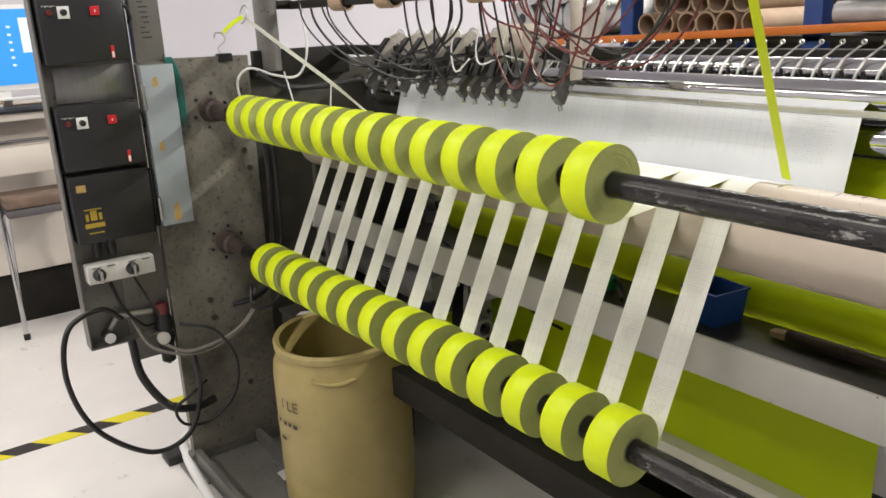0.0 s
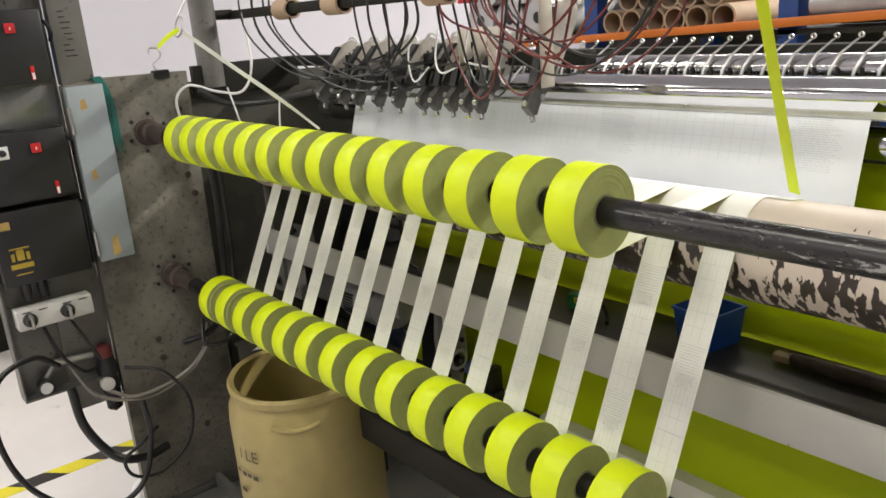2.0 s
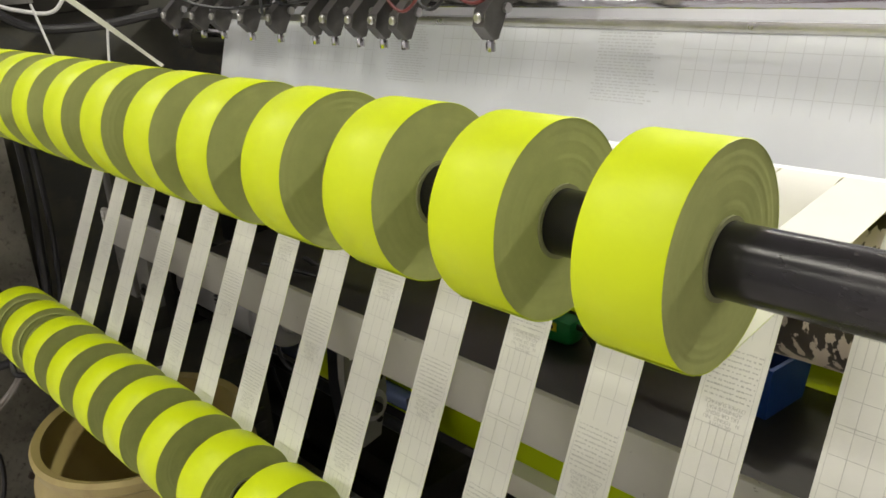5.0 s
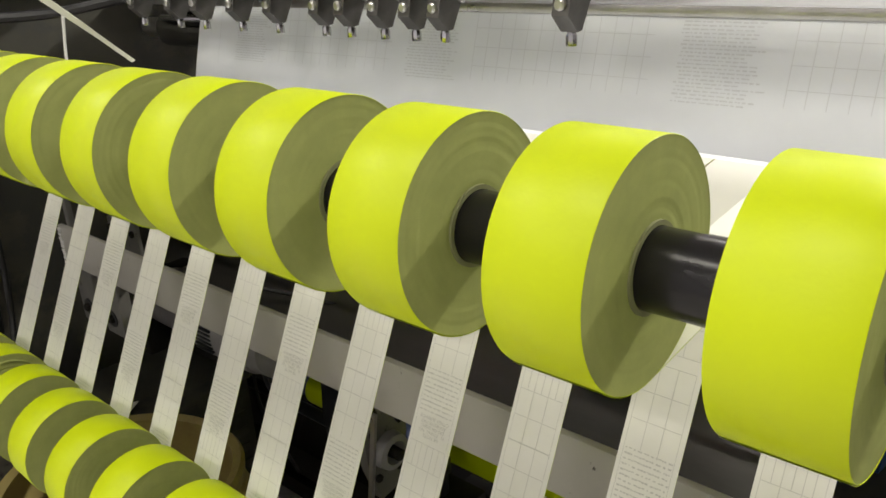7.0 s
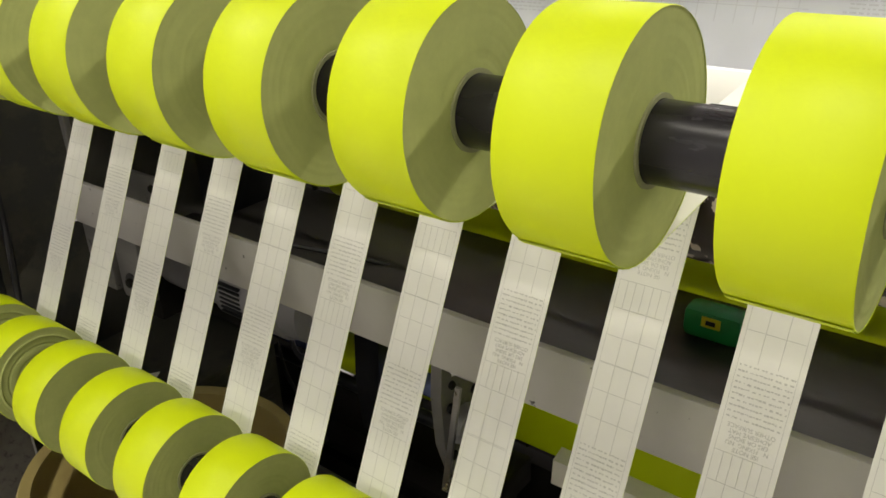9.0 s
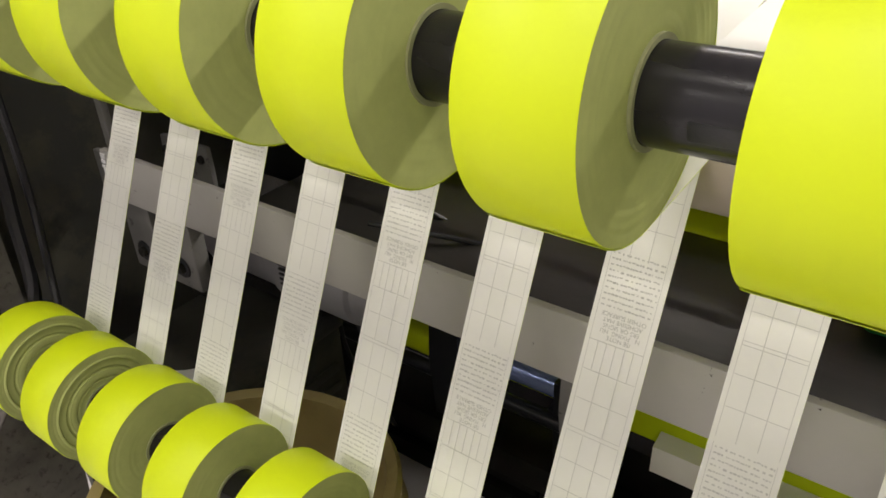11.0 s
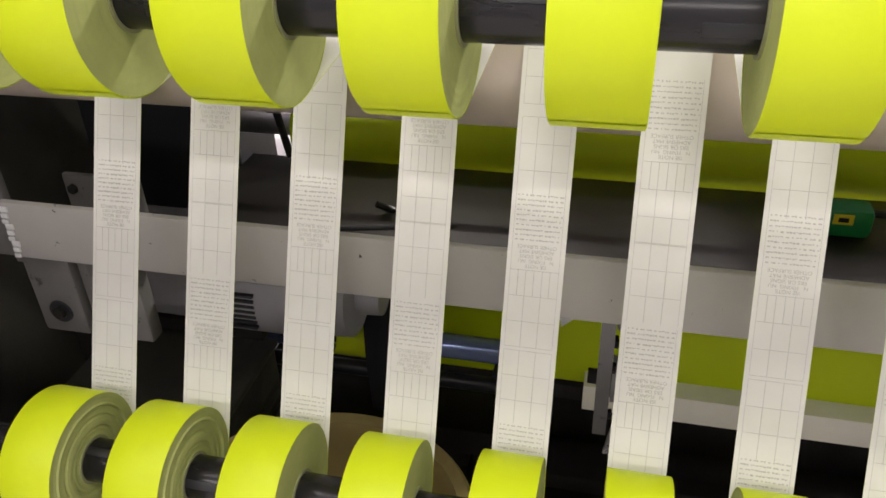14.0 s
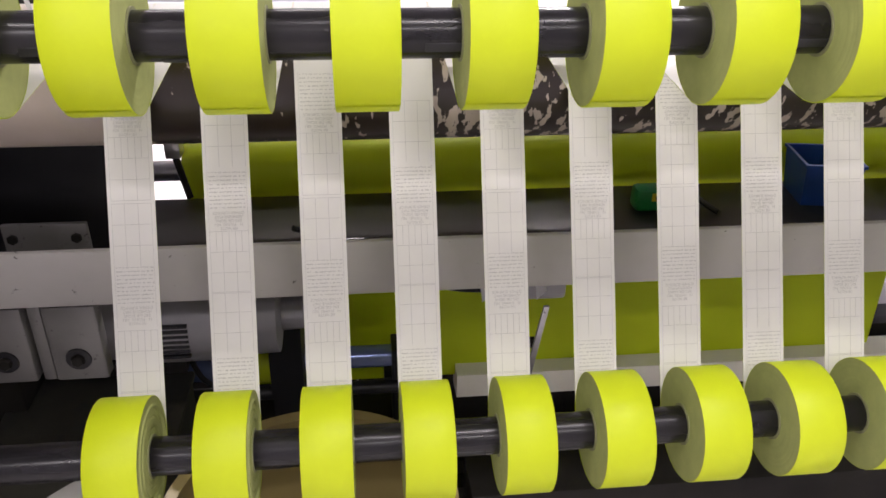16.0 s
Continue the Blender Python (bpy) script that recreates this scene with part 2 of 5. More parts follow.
def sheet(bm, x0, x1, path, thick=0.0004, mats=(1, 0)):
    """A ribbon of width x0..x1 along (y, z) points; the film lies on the left of the way, the liner on its right."""
    n = len(path)
    rows = []
    for i in range(n):
        a, b = Vector(path[max(i - 1, 0)]), Vector(path[min(i + 1, n - 1)])
        d = (b - a).normalized()
        nv = Vector((-d.y, d.x)) * thick
        p = Vector(path[i])
        q = p - nv
        rows.append([bm.verts.new((x, *c)) for c in (p, q) for x in (x0, x1)])
    for r, s in zip(rows, rows[1:]):
        bm.faces.new((r[0], r[1], s[1], s[0])).material_index = mats[0]
        bm.faces.new((r[3], r[2], s[2], s[3])).material_index = mats[1]
        bm.faces.new((r[2], r[0], s[0], s[2])).material_index = mats[0]
        bm.faces.new((r[1], r[3], s[3], s[1])).material_index = mats[0]


# ---------------------------------------------------------------- the room
def room():
    bm = bmesh.new()
    box(bm, -2.9, 9.0, -4.0, 4.2, -0.1, 0.0)
    tagged(finish("floor", bm, M_FLOOR, False), "glossy white epoxy workshop floor with scuffs", "floor", kind="structure")
    bm = bmesh.new()
    box(bm, -2.9, 9.0, 4.2, 4.4, 0.0, 3.3)
    tagged(finish("wall_north", bm, M_WALL, False), "plain white painted workshop wall", "wall", kind="structure")
    bm = bmesh.new()
    box(bm, -3.1, -2.9, -4.0, 4.4, 0.0, 3.3)
    tagged(finish("wall_west", bm, M_WALL, False), "plain white painted workshop wall", "wall", kind="structure")
    # unseen east wall, set far off to weaken the light bounced back
    bm = bmesh.new()
    box(bm, 9.0, 9.2, -4.0, 4.4, 0.0, 3.3)
    tagged(finish("unseen_wall_east", bm, M_WALL, False), "plain white painted workshop wall", "wall", kind="structure")
    bm = bmesh.new()
    box(bm, -3.1, 9.2, -4.2, -4.0, 0.0, 3.3)
    tagged(finish("wall_south", bm, M_WALL, False), "plain white painted workshop wall", "wall", kind="structure")
    bm = bmesh.new()
    box(bm, -3.1, 9.2, -4.2, 4.4, 3.3, 3.45)
    tagged(finish("ceiling", bm, M_WALL, False), "plain white workshop ceiling", "ceiling", kind="structure")


M_LAMP = glowing("lamp_diffuser", (1.0, 0.97, 0.93), 3.0)


def ceiling_light(x, y, watts):
    t = thing("ceiling_light", (x, y, 3.3), "white fluorescent batten under the ceiling", "ceiling light", "ceiling lights")
    bm = bmesh.new()
    box(bm, -0.75, 0.75, -0.09, 0.09, -0.06, 0.0, 0.005)
    part("housing", bm, M_WHITEP, t)
    bm = bmesh.new()
    box(bm, -0.72, 0.72, -0.07, 0.07, -0.085, -0.061, 0.01)
    part("diffuser", bm, M_LAMP, t)
    ld = bpy.data.lights.new("tube_light", "AREA")
    ld.shape, ld.size, ld.size_y = "RECTANGLE", 1.4, 0.14
    ld.energy, ld.color = watts, (1.0, 0.975, 0.90)
    lamp = new("tube_light", ld)
    lamp.location = (x, y, 3.3 - 0.095)


room()
for lx, front in ((-1.4, 1.25), (0.9, 0.95), (3.2, 0.15)):
    for ly, watts in ((-2.9, 29.0), (-0.9, 26.0)):
        ceiling_light(lx, ly, watts * front)
for lx, watts in ((-0.6, 32.0), (1.9, 300.0)):
    ceiling_light(lx, 3.5, watts)


# ---------------------------------------------------------------- the slitting machine: web, rolls and shafts
RU, RL, RS = 0.0597, 0.0607, 0.0195
TW, PITCH, UX = 0.0500, 0.1, -0.0502
NR = 14
GY, GZ, GR = 0.300, ZU - 0.116, 0.079      # cream guide roller


def cross_tangent(c1, r1, c2, r2):
    """The line that has circle 1 on its left and circle 2 on its right, going from 1 to 2: its two touching points."""
    d = Vector(c2) - Vector(c1)
    a = math.atan2(d.y, d.x) + math.asin((r1 + r2) / d.length)
    n = Vector((-math.sin(a), math.cos(a)))
    return Vector(c1) - n * r1, Vector(c2) + n * r2, math.cos(a), math.sin(a)


def roll_mesh(seed, R, loose):
    rnd = random.Random(seed)
    bm = bmesh.new()
    n = 15
    prof_r, prof_l = [], []
    for i in range(n + 1):
        r = 0.0222 + (R - 0.0008 - 0.0222) * i / n
        e = rnd.uniform(-1, 1) * (0.0016 if loose and i < 12 else 0.00016)
        w = 0.0013
        for rr in (r - w * 0.45, r + w * 0.45):
            prof_r.append((TW / 2 - 0.0004 + e, max(0.0222, rr)))
            prof_l.append((-TW / 2 + 0.0004 + e, max(0.0222, rr)))
    prof = prof_l + [(-TW / 2, R - 0.0004), (-TW / 2 + 0.0006, R), (TW / 2 - 0.0006, R), (TW / 2, R - 0.0004)] + prof_r[::-1]
    lathe(bm, prof, "x", 88, closed=True, mat=1)
    for f in bm.faces:
        c = f.calc_center_median()
        if math.hypot(c.y, c.z) > R - 0.0004:
            f.material_index = 0
    return bm


def core_mesh():
    bm = bmesh.new()
    lathe(bm, [(-TW / 2 - 0.001, 0.0197), (-TW / 2 - 0.001, 0.0221), (TW / 2 + 0.001, 0.0221), (TW / 2 + 0.001, 0.0197)], "x", 48, closed=True)
    return bm


ROLLS = []


def make_rolls():
    for row, (R, z, ux, tag) in enumerate(((RU, ZU, UX, "upper"), (RL, ZL, 0.0, "lower"))):
        protos = {}
        for k in range(NR):
            kind = "loose" if row == 1 and k < 2 else k % 3
            at = pose(ux + PITCH * k + TW / 2, 0, z)
            if kind not in protos:
                t = new("tape_roll")
                lab = "loosely wound roll of fluorescent yellow tape on the %s shaft" if kind == "loose" else "wound roll of fluorescent yellow tape on the %s shaft"
                tagged(t, lab % tag, "tape roll", tag + " tape rolls")
                part("winding", roll_mesh(row * 10 + k, R, kind == "loose"), [M_FILM, M_SIDE], t)
                part("core", core_mesh(), M_CORE, t, "thin dull green core")
                t.matrix_basis = at
                protos[kind] = t
            else:
                t = copy_thing(protos[kind], at)
            ROLLS.append(t)


make_rolls()


def shaft(z, label):
    t = thing("rewind_shaft", (0, 0, z), label, "shaft", "rewind shafts")
    bm = bmesh.new()
    lathe(bm, [(-0.17, RS - 0.001), (-0.169, RS), (1.36, RS)], "x", 40)
    part("bar", bm, M_SHAFTC, t)
    bm = bmesh.new()
    lathe(bm, [(1.36, RS), (2.7, RS), (2.701, RS - 0.001)], "x", 40)
    part("bare_end", bm, M_SHAFT, t, "scuffed bare end of the shaft")
    # raised clamping keys between the rolls
    for k in range(0, 27):
        bm = bmesh.new()
        a = radians(100 + 40 * (k % 3))
        m = Matrix.Rotation(a, 4, "X")
        box(bm, 0.02 + k * 0.1, 0.085 + k * 0.1, -0.004, 0.004, RS - 0.003, RS + 0.0004, 0.001)
        bmesh.ops.transform(bm, matrix=m, verts=bm.verts)
        part("key", bm, M_BLACK, t)
    return t


SHAFTS = [shaft(ZU, "worn dark steel rewind shaft carrying the upper rolls"), shaft(ZL, "worn dark steel rewind shaft carrying the lower rolls")]

# strips
P1, P2, TA, TB = cross_tangent((GY, GZ), GR, (0, ZL), RL)
LEN = (P2 - P1).length


def arc(c, r, a0, a1, n):
    return [(c[0] + r * math.cos(a0 + (a1 - a0) * i / n), c[1] + r * math.sin(a0 + (a1 - a0) * i / n)) for i in range(n + 1)]


def strips():
    made = []
    a1 = math.atan2(P1.y - GZ, P1.x - GY)
    if a1 < 0:
        a1 += 2 * math.pi
    a2 = math.atan2(P2.y - ZL, P2.x)
    top = arc((GY, GZ), GR + 0.0008, radians(90), a1, 10)
    low = arc((0, ZL), RL + 0.0006, a2, a2 - radians(50), 6)
    for k in range(NR):
        t = tagged(new("lower_strip"), "white printed liner side of a slit tape strip running down", "tape strip", "tape strips")
        t.location = (PITCH * k, 0, 0)
        bm = bmesh.new()
        sheet(bm, 0.0006, TW - 0.0006, top + low, 0.0002)
        part("film", bm, M_FILM, t, "yellow film")
        bm = bmesh.new()
        sheet(bm, 0.0006, TW - 0.0006, [(y - 0.0003, z + 0.0003) for y, z in top + low[:3]], 0.0002)
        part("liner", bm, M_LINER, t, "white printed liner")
        made.append(t)
    # upper strips
    b = math.atan2(GZ + GR - (ZU - RU), GY)
    for k in range(NR):
        t = tagged(new("upper_strip"), "short white slit tape strip running onto an upper roll", "tape strip", "tape strips")
        t.location = (UX + PITCH * k, 0, 0)
        bm = bmesh.new()
        path = [(GY, GZ + GR + 0.0008), (0.0, ZU - RU - 0.0006)] + arc((0, ZU), RU + 0.0006, radians(-91), radians(-130), 5)
        sheet(bm, 0.0006, TW - 0.0006, path, 0.0002)
        part("film", bm, M_FILM, t, "yellow film")
        bm = bmesh.new()
        sheet(bm, 0.0006, TW - 0.0006, [(y, z + 0.0004) for y, z in path[:2]], 0.0002)
        part("liner", bm, M_LINER, t, "white printed liner")
    return made


LOWER_STRIPS = strips()


def web():
    t = tagged(new("printed_web"), "wide white printed liner web of yellow film before slitting", "film web")
    bm = bmesh.new()
    iy, iz, ir = 0.430, ZU - 0.19, 0.034
    path = [(0.560, ZU + 0.075), (0.533, ZU + 0.06), (0.50, ZU - 0.05)] + arc((iy, iz), ir, 0, -math.pi, 10) + arc((GY, GZ), GR + 0.0008, radians(5), radians(90), 12)
    sheet(bm, -0.055, 1.39, path)
    part("sheet", bm, [M_WEBLIT, M_FILM], t)
    # faint print on the down-running face
    a, b = Vector((0.533, ZU + 0.06)), Vector((0.50, ZU - 0.05))
    d = (b - a).normalized()
    n = Vector((d.y, -d.x)) * 0.0011
    rnd = random.Random(5)
    bm = bmesh.new()

    def bar(x0, x1, s0, s1):
        vs = [bm.verts.new((x, *(a + d * q + n))) for x, q in ((x0, s0), (x1, s0), (x1, s1), (x0, s1))]
        bm.faces.new(vs)
    for i in range(7):
        x = 0.06 + i * 0.2
        for q in range(24):
            z = 0.010 + q * 0.004
            if i % 2 == 0:
                x2 = x + rnd.uniform(0, 0.006)
                while x2 < x + rnd.uniform(0.07, 0.095):
                    w = rnd.uniform(0.002, 0.009)
                    bar(x2, x2 + w, z, z + rnd.uniform(0.0011, 0.0018))
                    x2 += w + rnd.uniform(0.001, 0.0025)
            elif q % 6 == 0:
                bar(x - 0.08, x + 0.17, z, z + 0.0007)
        for q in range(-4, 9):
            if i % 2:
                bar(x + q * 0.02, x + q * 0.02 + 0.0008, 0.012, 0.10)
    bar(0.012, 0.0130, 0.004, 0.112)
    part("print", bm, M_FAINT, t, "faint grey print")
    t2 = thing("idler_roller", (0, iy, iz), "small steel idler roller behind the guide roller", "roller")
    bm = bmesh.new()
    lathe(bm, [(-0.3, ir - 0.001), (2.6, ir - 0.001)], "x", 32)
    part("cylinder", bm, M_STEEL, t2)


web()


def print_pieces():
    """Two sorts of printed blocks that slide down the strips with the tape."""
    seg = 0.4 / 6
    meshes = []
    rnd = random.Random(3)
    for kind in range(3):
        bm = bmesh.new()

        def bar(x0, x1, s0, s1):
            bm.faces.new([bm.verts.new((x, 0, -q)) for x, q in ((x0, s1), (x1, s1), (x1, s0), (x0, s0))])
        for x in (0.0042, 0.0452):
            bar(x, x + 0.0003, 0, seg)
        if kind == 0:
            # lines of small print, the last ones legible and upside down
            lines = 15
            for i in range(lines):
                z = 0.002 + i * (seg - 0.004) / lines
                if i < lines - 5:
                    x = 0.006
                    while x < 0.0435:
                        w = min(rnd.uniform(0.0006, 0.0026), 0.0445 - x)
                        zz = z + rnd.uniform(-0.0002, 0.0002)
                        bar(x, x + w, zz, zz + rnd.uniform(0.0008, 0.0014))
                        x += w + rnd.choice((0.0005, 0.0006, 0.0007, 0.002))
            for i, word in enumerate(("OTHER SURFACE", "ADHESIVE MAT", "ERS OR SIGNS", "N   FIXING  NU", "ISE NOTE")):
                z = 0.002 + (lines - 5 + i) * (seg - 0.004) / lines
                cu = bpy.data.curves.new("words", "FONT")
                cu.body, cu.size, cu.align_x = word, 0.0044, "CENTER"
                ob = bpy.data.objects.new("words", cu)
                me = ob.to_mesh()
                tmp = bmesh.new()
                tmp.from_mesh(me)
                bmesh.ops.transform(tmp, matrix=Matrix.Translation((0.0252, 0, -z - 0.0006)) @ Matrix.Rotation(radians(90), 4, "X") @ Matrix.Rotation(radians(180), 4, "Z"), verts=tmp.verts)
                me2 = bpy.data.meshes.new("words")
                tmp.to_mesh(me2)
                tmp.free()
                ob.to_mesh_clear()
                bm.from_mesh(me2)
                bpy.data.meshes.remove(me2)
                bpy.data.objects.remove(ob)
                bpy.data.curves.remove(cu)
        else:
            rows = 3
            for i in range(rows + (1 if kind == 1 else 0)):
                z = i * seg / rows
                bar(0.0045, 0.0452, z, z + 0.0004)
            for x in (0.0175, 0.0315):
                bar(x, x + 0.0004, 0.0, seg)
            if kind == 1:
                bar(0.011, 0.0114, 0, seg / rows)
                bar(0.0245, 0.0249, 0, seg / rows)
                bar(0.038, 0.0384, 0, seg / rows)
        me = bpy.data.meshes.new("print")
        bm.to_mesh(me)
        bm.free()
        me.materials.append(M_INK)
        meshes.append(me)
    made = []
    for k, strip in enumerate(LOWER_STRIPS):
        for i in range(6):
            ob = new("print", meshes[i % 3])
            ob.parent = strip
            made.append((ob, i * seg + (0.1 if k % 2 else 0.0)))
    return made


PRINTS = print_pieces()


def roller(name, label, y, z, r, x0, x1, mat, neck=0.02):
    t = thing(name, (0, y, z), label, "roller")
    bm = bmesh.new()
    lathe(bm, [(x0, r - 0.002), (x0 + 0.002, r), (x1 - 0.002, r), (x1, r - 0.002)], "x", 64)
    part("cylinder", bm, mat, t)
    bm = bmesh.new()
    lathe(bm, [(-0.33, neck), (x0, neck)], "x", 24)
    part("journal", bm, M_STEEL, t)
    return t


GUIDE = roller("guide_roller", "large cream rubber guide roller with dark worn stains", GY, GZ, GR, -0.2, 2.6, M_ROLLER)


# ---------------------------------------------------------------- frame and beams
def profile(bm, pts, x0, x1, mat=0):
    """A flat plate cut to the (y, z) outline, x0..x1 thick."""
    a = [bm.verts.new((x0, *p)) for p in pts]
    b = [bm.verts.new((x1, *p)) for p in pts]
    bm.faces.new(a).material_index = mat
    bm.faces.new(b[::-1]).material_index = mat
    for i in range(len(pts)):
        j = (i + 1) % len(pts)
        bm.faces.new((a[j], a[i], b[i], b[j])).material_index = mat
    bmesh.ops.recalc_face_normals(bm, faces=bm.faces)


def bolt(parent, at, axis="x", r=0.008, h=0.006, mat=None):
    bm = bmesh.new()
    lathe(bm, [(0, r), (h * 0.8, r), (h, r * 0.85)], axis, 6)
    bmesh.ops.translate(bm, vec=at, verts=bm.verts)
    return part("bolt", bm, mat or M_DARK, parent)


M_INNER = material("inner_paint", (0.055, 0.053, 0.040), 0.55, var=0.35, scale=5, second=(0.04, 0.04, 0.035), second_amount=0.5, second_scale=6)


def side_frame():
    t = thing("side_frame", (-0.33, 0, 0), "heavy grey painted steel side frame with worn paint", "machine frame")
    bm = bmesh.new()
    profile(bm, [(-0.20, 0.05), (0.10, 0.05), (0.125, 0.3), (0.14, ZU + 0.155), (-0.11, ZU + 0.16), (-0.20, ZU + 0.15)], -0.03, 0.0)
    part("plate", bm, M_FRAME, t)
    bm = bmesh.new()
    profile(bm, [(0.14, 0.05), (1.25, 0.05), (1.25, ZU + 0.02), (0.7, ZU + 0.12), (0.14, ZU + 0.12)], -0.05, -0.031)
    part("rear_plate", bm, M_INNER, t, "dull grey inner plate")
    for z in (ZU, ZL):
        bm = bmesh.new()
        lathe(bm, [(0.0, 0.037), (0.008, 0.037), (0.012, 0.033), (0.05, 0.032), (0.055, 0.024), (0.162, 0.022)], "x", 32, centre=(0, 0, z))
        hub = part("bearing", bm, M_RUST, t, "rusty bearing flange")
        for k in range(6):
            a = radians(60 * k + 20)
            bolt(hub, (0.001, 0.052 * math.cos(a), z + 0.052 * math.sin(a)), "x", 0.006, 0.003, M_BLACK)
    for y, z in ((0.093, ZU - 0.137), (0.105, ZU - 0.195), (-0.079, ZU - 0.60), (-0.075, ZU - 0.66), (0.10, ZU + 0.05), (0.02, 0.25)):
        bolt(t, (0.0, y, z), "x", 0.010, 0.006, M_RUST)
    bm = bmesh.new()
    box(bm, -0.05, 0.12, -0.24, 0.16, 0.0, 0.012, 0.002)
    box(bm, -0.04, 0.0, -0.21, 0.13, 0.012, 0.055, 0.002)
    part("foot", bm, M_PLATE, t, "grey steel foot plate")
    bm = bmesh.new()
    box(bm, -0.04, -0.032, -0.33, -0.20, ZU - 0.75, ZU + 0.75, 0.002)
    part("web_plate", bm, M_PLATE, t)
    return t


side_frame()


def base_rail():
    t = tagged(new("base_channel"), "dark grey steel channel lying on the floor between the frames", "steel channel")
    bm = bmesh.new()
    profile(bm, [(-0.20, 0.012), (0.03, 0.012), (0.03, 0.075), (0.012, 0.075), (0.012, 0.03), (-0.182, 0.03), (-0.182, 0.075), (-0.20, 0.075)], -0.32, 2.6)
    part("channel", bm, M_PLATE, t)
    t = tagged(new("lower_beam"), "dark steel beam low in the machine frame", "beam")
    bm = bmesh.new()
    box(bm, 0.40, 2.6, 0.14, 0.22, ZU - 0.735, ZU - 0.652, 0.004)
    part("bar", bm, M_DARK, t)
    for x in (1.9, 2.5):
        bm = bmesh.new()
        box(bm, x, x + 0.06, 0.15, 0.21, 0.0, ZU - 0.7355, 0.003)
        part("leg", bm, M_DARK, t)
    # ribbed dark housing beside the side frame
    t = thing("drive_housing", (-0.16, 0.31, 0), "dark grey ribbed steel housing on the floor beside the frame", "housing")
    bm = bmesh.new()
    box(bm, -0.13, 0.135, -0.17, 0.17, 0.0, 0.485, 0.006)
    part("body", bm, M_INNER, t)
    bm = bmesh.new()
    box(bm, -0.135, 0.14, -0.175, 0.175, 0.4855, 0.497, 0.004)
    part("lid", bm, M_INNER, t, "worn dark steel lid")
    for k in range(9):
        bm = bmesh.new()
        box(bm, 0.1355, 0.142, -0.15, 0.15, 0.10 + 0.038 * k, 0.118 + 0.038 * k, 0.002)
        part("rib", bm, M_INNER, t)
    for k in range(9):
        bm = bmesh.new()
        box(bm, -0.11, 0.115, -0.177, -0.1705, 0.10 + 0.038 * k, 0.118 + 0.038 * k, 0.002)
        part("rib", bm, M_INNER, t)


base_rail()


def bed():
    # dark plates and bars added for the base and the shade on the floor
    t = tagged(new("shaded_bed"), "dark bed plate that also stands for the shade under the machine", "machine bed")
    bm = bmesh.new()
    box(bm, -0.30, 0.24, 0.66, 1.25, 0.0, 0.05, 0.003)
    part("plate", bm, M_DARK, t)
    bm = bmesh.new()
    box(bm, 0.245, 2.6, 0.62, 1.25, 0.0, 0.05, 0.003)
    part("plate", bm, M_DARK, t)
    for y in (0.68, 1.2):
        bm = bmesh.new()
        box(bm, -0.30, 0.24, y, y + 0.03, 0.0505, 0.10, 0.003)
        part("edge_bar", bm, M_DARK, t)
    for y, z in ((0.66, 0.09), (0.80, 0.16), (1.05, 0.12)):
        bm = bmesh.new()
        box(bm, 0.26, 2.6, y, y + 0.04, 0.0505, z, 0.003)
        part("edge_bar", bm, M_DARK, t)


bed()


def cross_beam():
    t = tagged(new("cross_beam"), "white painted steel cross beam with chipped edges", "beam")
    bm = bmesh.new()
    box(bm, -0.228, 2.6, 0.260, 0.270, ZU - 0.399, ZU - 0.322, 0.002)
    box(bm, -0.228, 2.6, 0.2702, 0.34, ZU - 0.399, ZU - 0.390, 0.001)
    part("bar", bm, M_BEAM, t)
    bm = bmesh.new()
    box(bm, -0.330, -0.229, 0.302, 0.312, ZU - 0.43, ZU - 0.36, 0.002)
    box(bm, -0.262, -0.246, 0.290, 0.3015, ZU - 0.43, ZU - 0.20, 0.002)
    end = part("end_plate", bm, M_PLATE, t, "narrow grey steel angle")
    for i in range(9):
        bm = bmesh.new()
        q = 0.0012 * (i % 3)
        box(bm, -0.227 + q, -0.219 + 2 * q, 0.2572, 0.2598, ZU - 0.398 + 0.008 * i, ZU - 0.393 + 0.008 * i + q, 0.0006)
        part("flake", bm, M_WHITEP, end, "flaking white paint")
    for x in (-0.113, -0.205):
        bm = bmesh.new()
        box(bm, x - 0.034, x + 0.034, 0.275, 0.30, ZU - 0.525, ZU - 0.409, 0.004)
        br = part("bracket", bm, M_PLATE, t)
        bm = bmesh.new()
        lathe(bm, [(0.0, 0.009), (0.0, 0.017), (-0.002, 0.016), (-0.002, 0.009)], "y", 20, centre=(x, 0.2748, ZU - 0.490), closed=True)
        part("washer", bm, M_BLACK, br)
        bolt(br, (x, 0.2745, ZU - 0.490), "y", 0.009, -0.008, M_DARK)
    bm = bmesh.new()
    box(bm, -0.168, -0.151, 0.285, 0.31, ZU - 0.530, ZU - 0.409, 0.003)
    part("bracket", bm, M_PLATE, t)
    bm = bmesh.new()
    box(bm, -0.198, -0.09, 0.3402, 0.349, ZU - 0.402, ZU - 0.322, 0.003)
    plate = part("top_bracket", bm, M_PLATE, t)
    for x in (-0.105, -0.185):
        bolt(plate, (x, 0.340, ZU - 0.342), "y", 0.007, -0.005, M_DARK)


cross_beam()


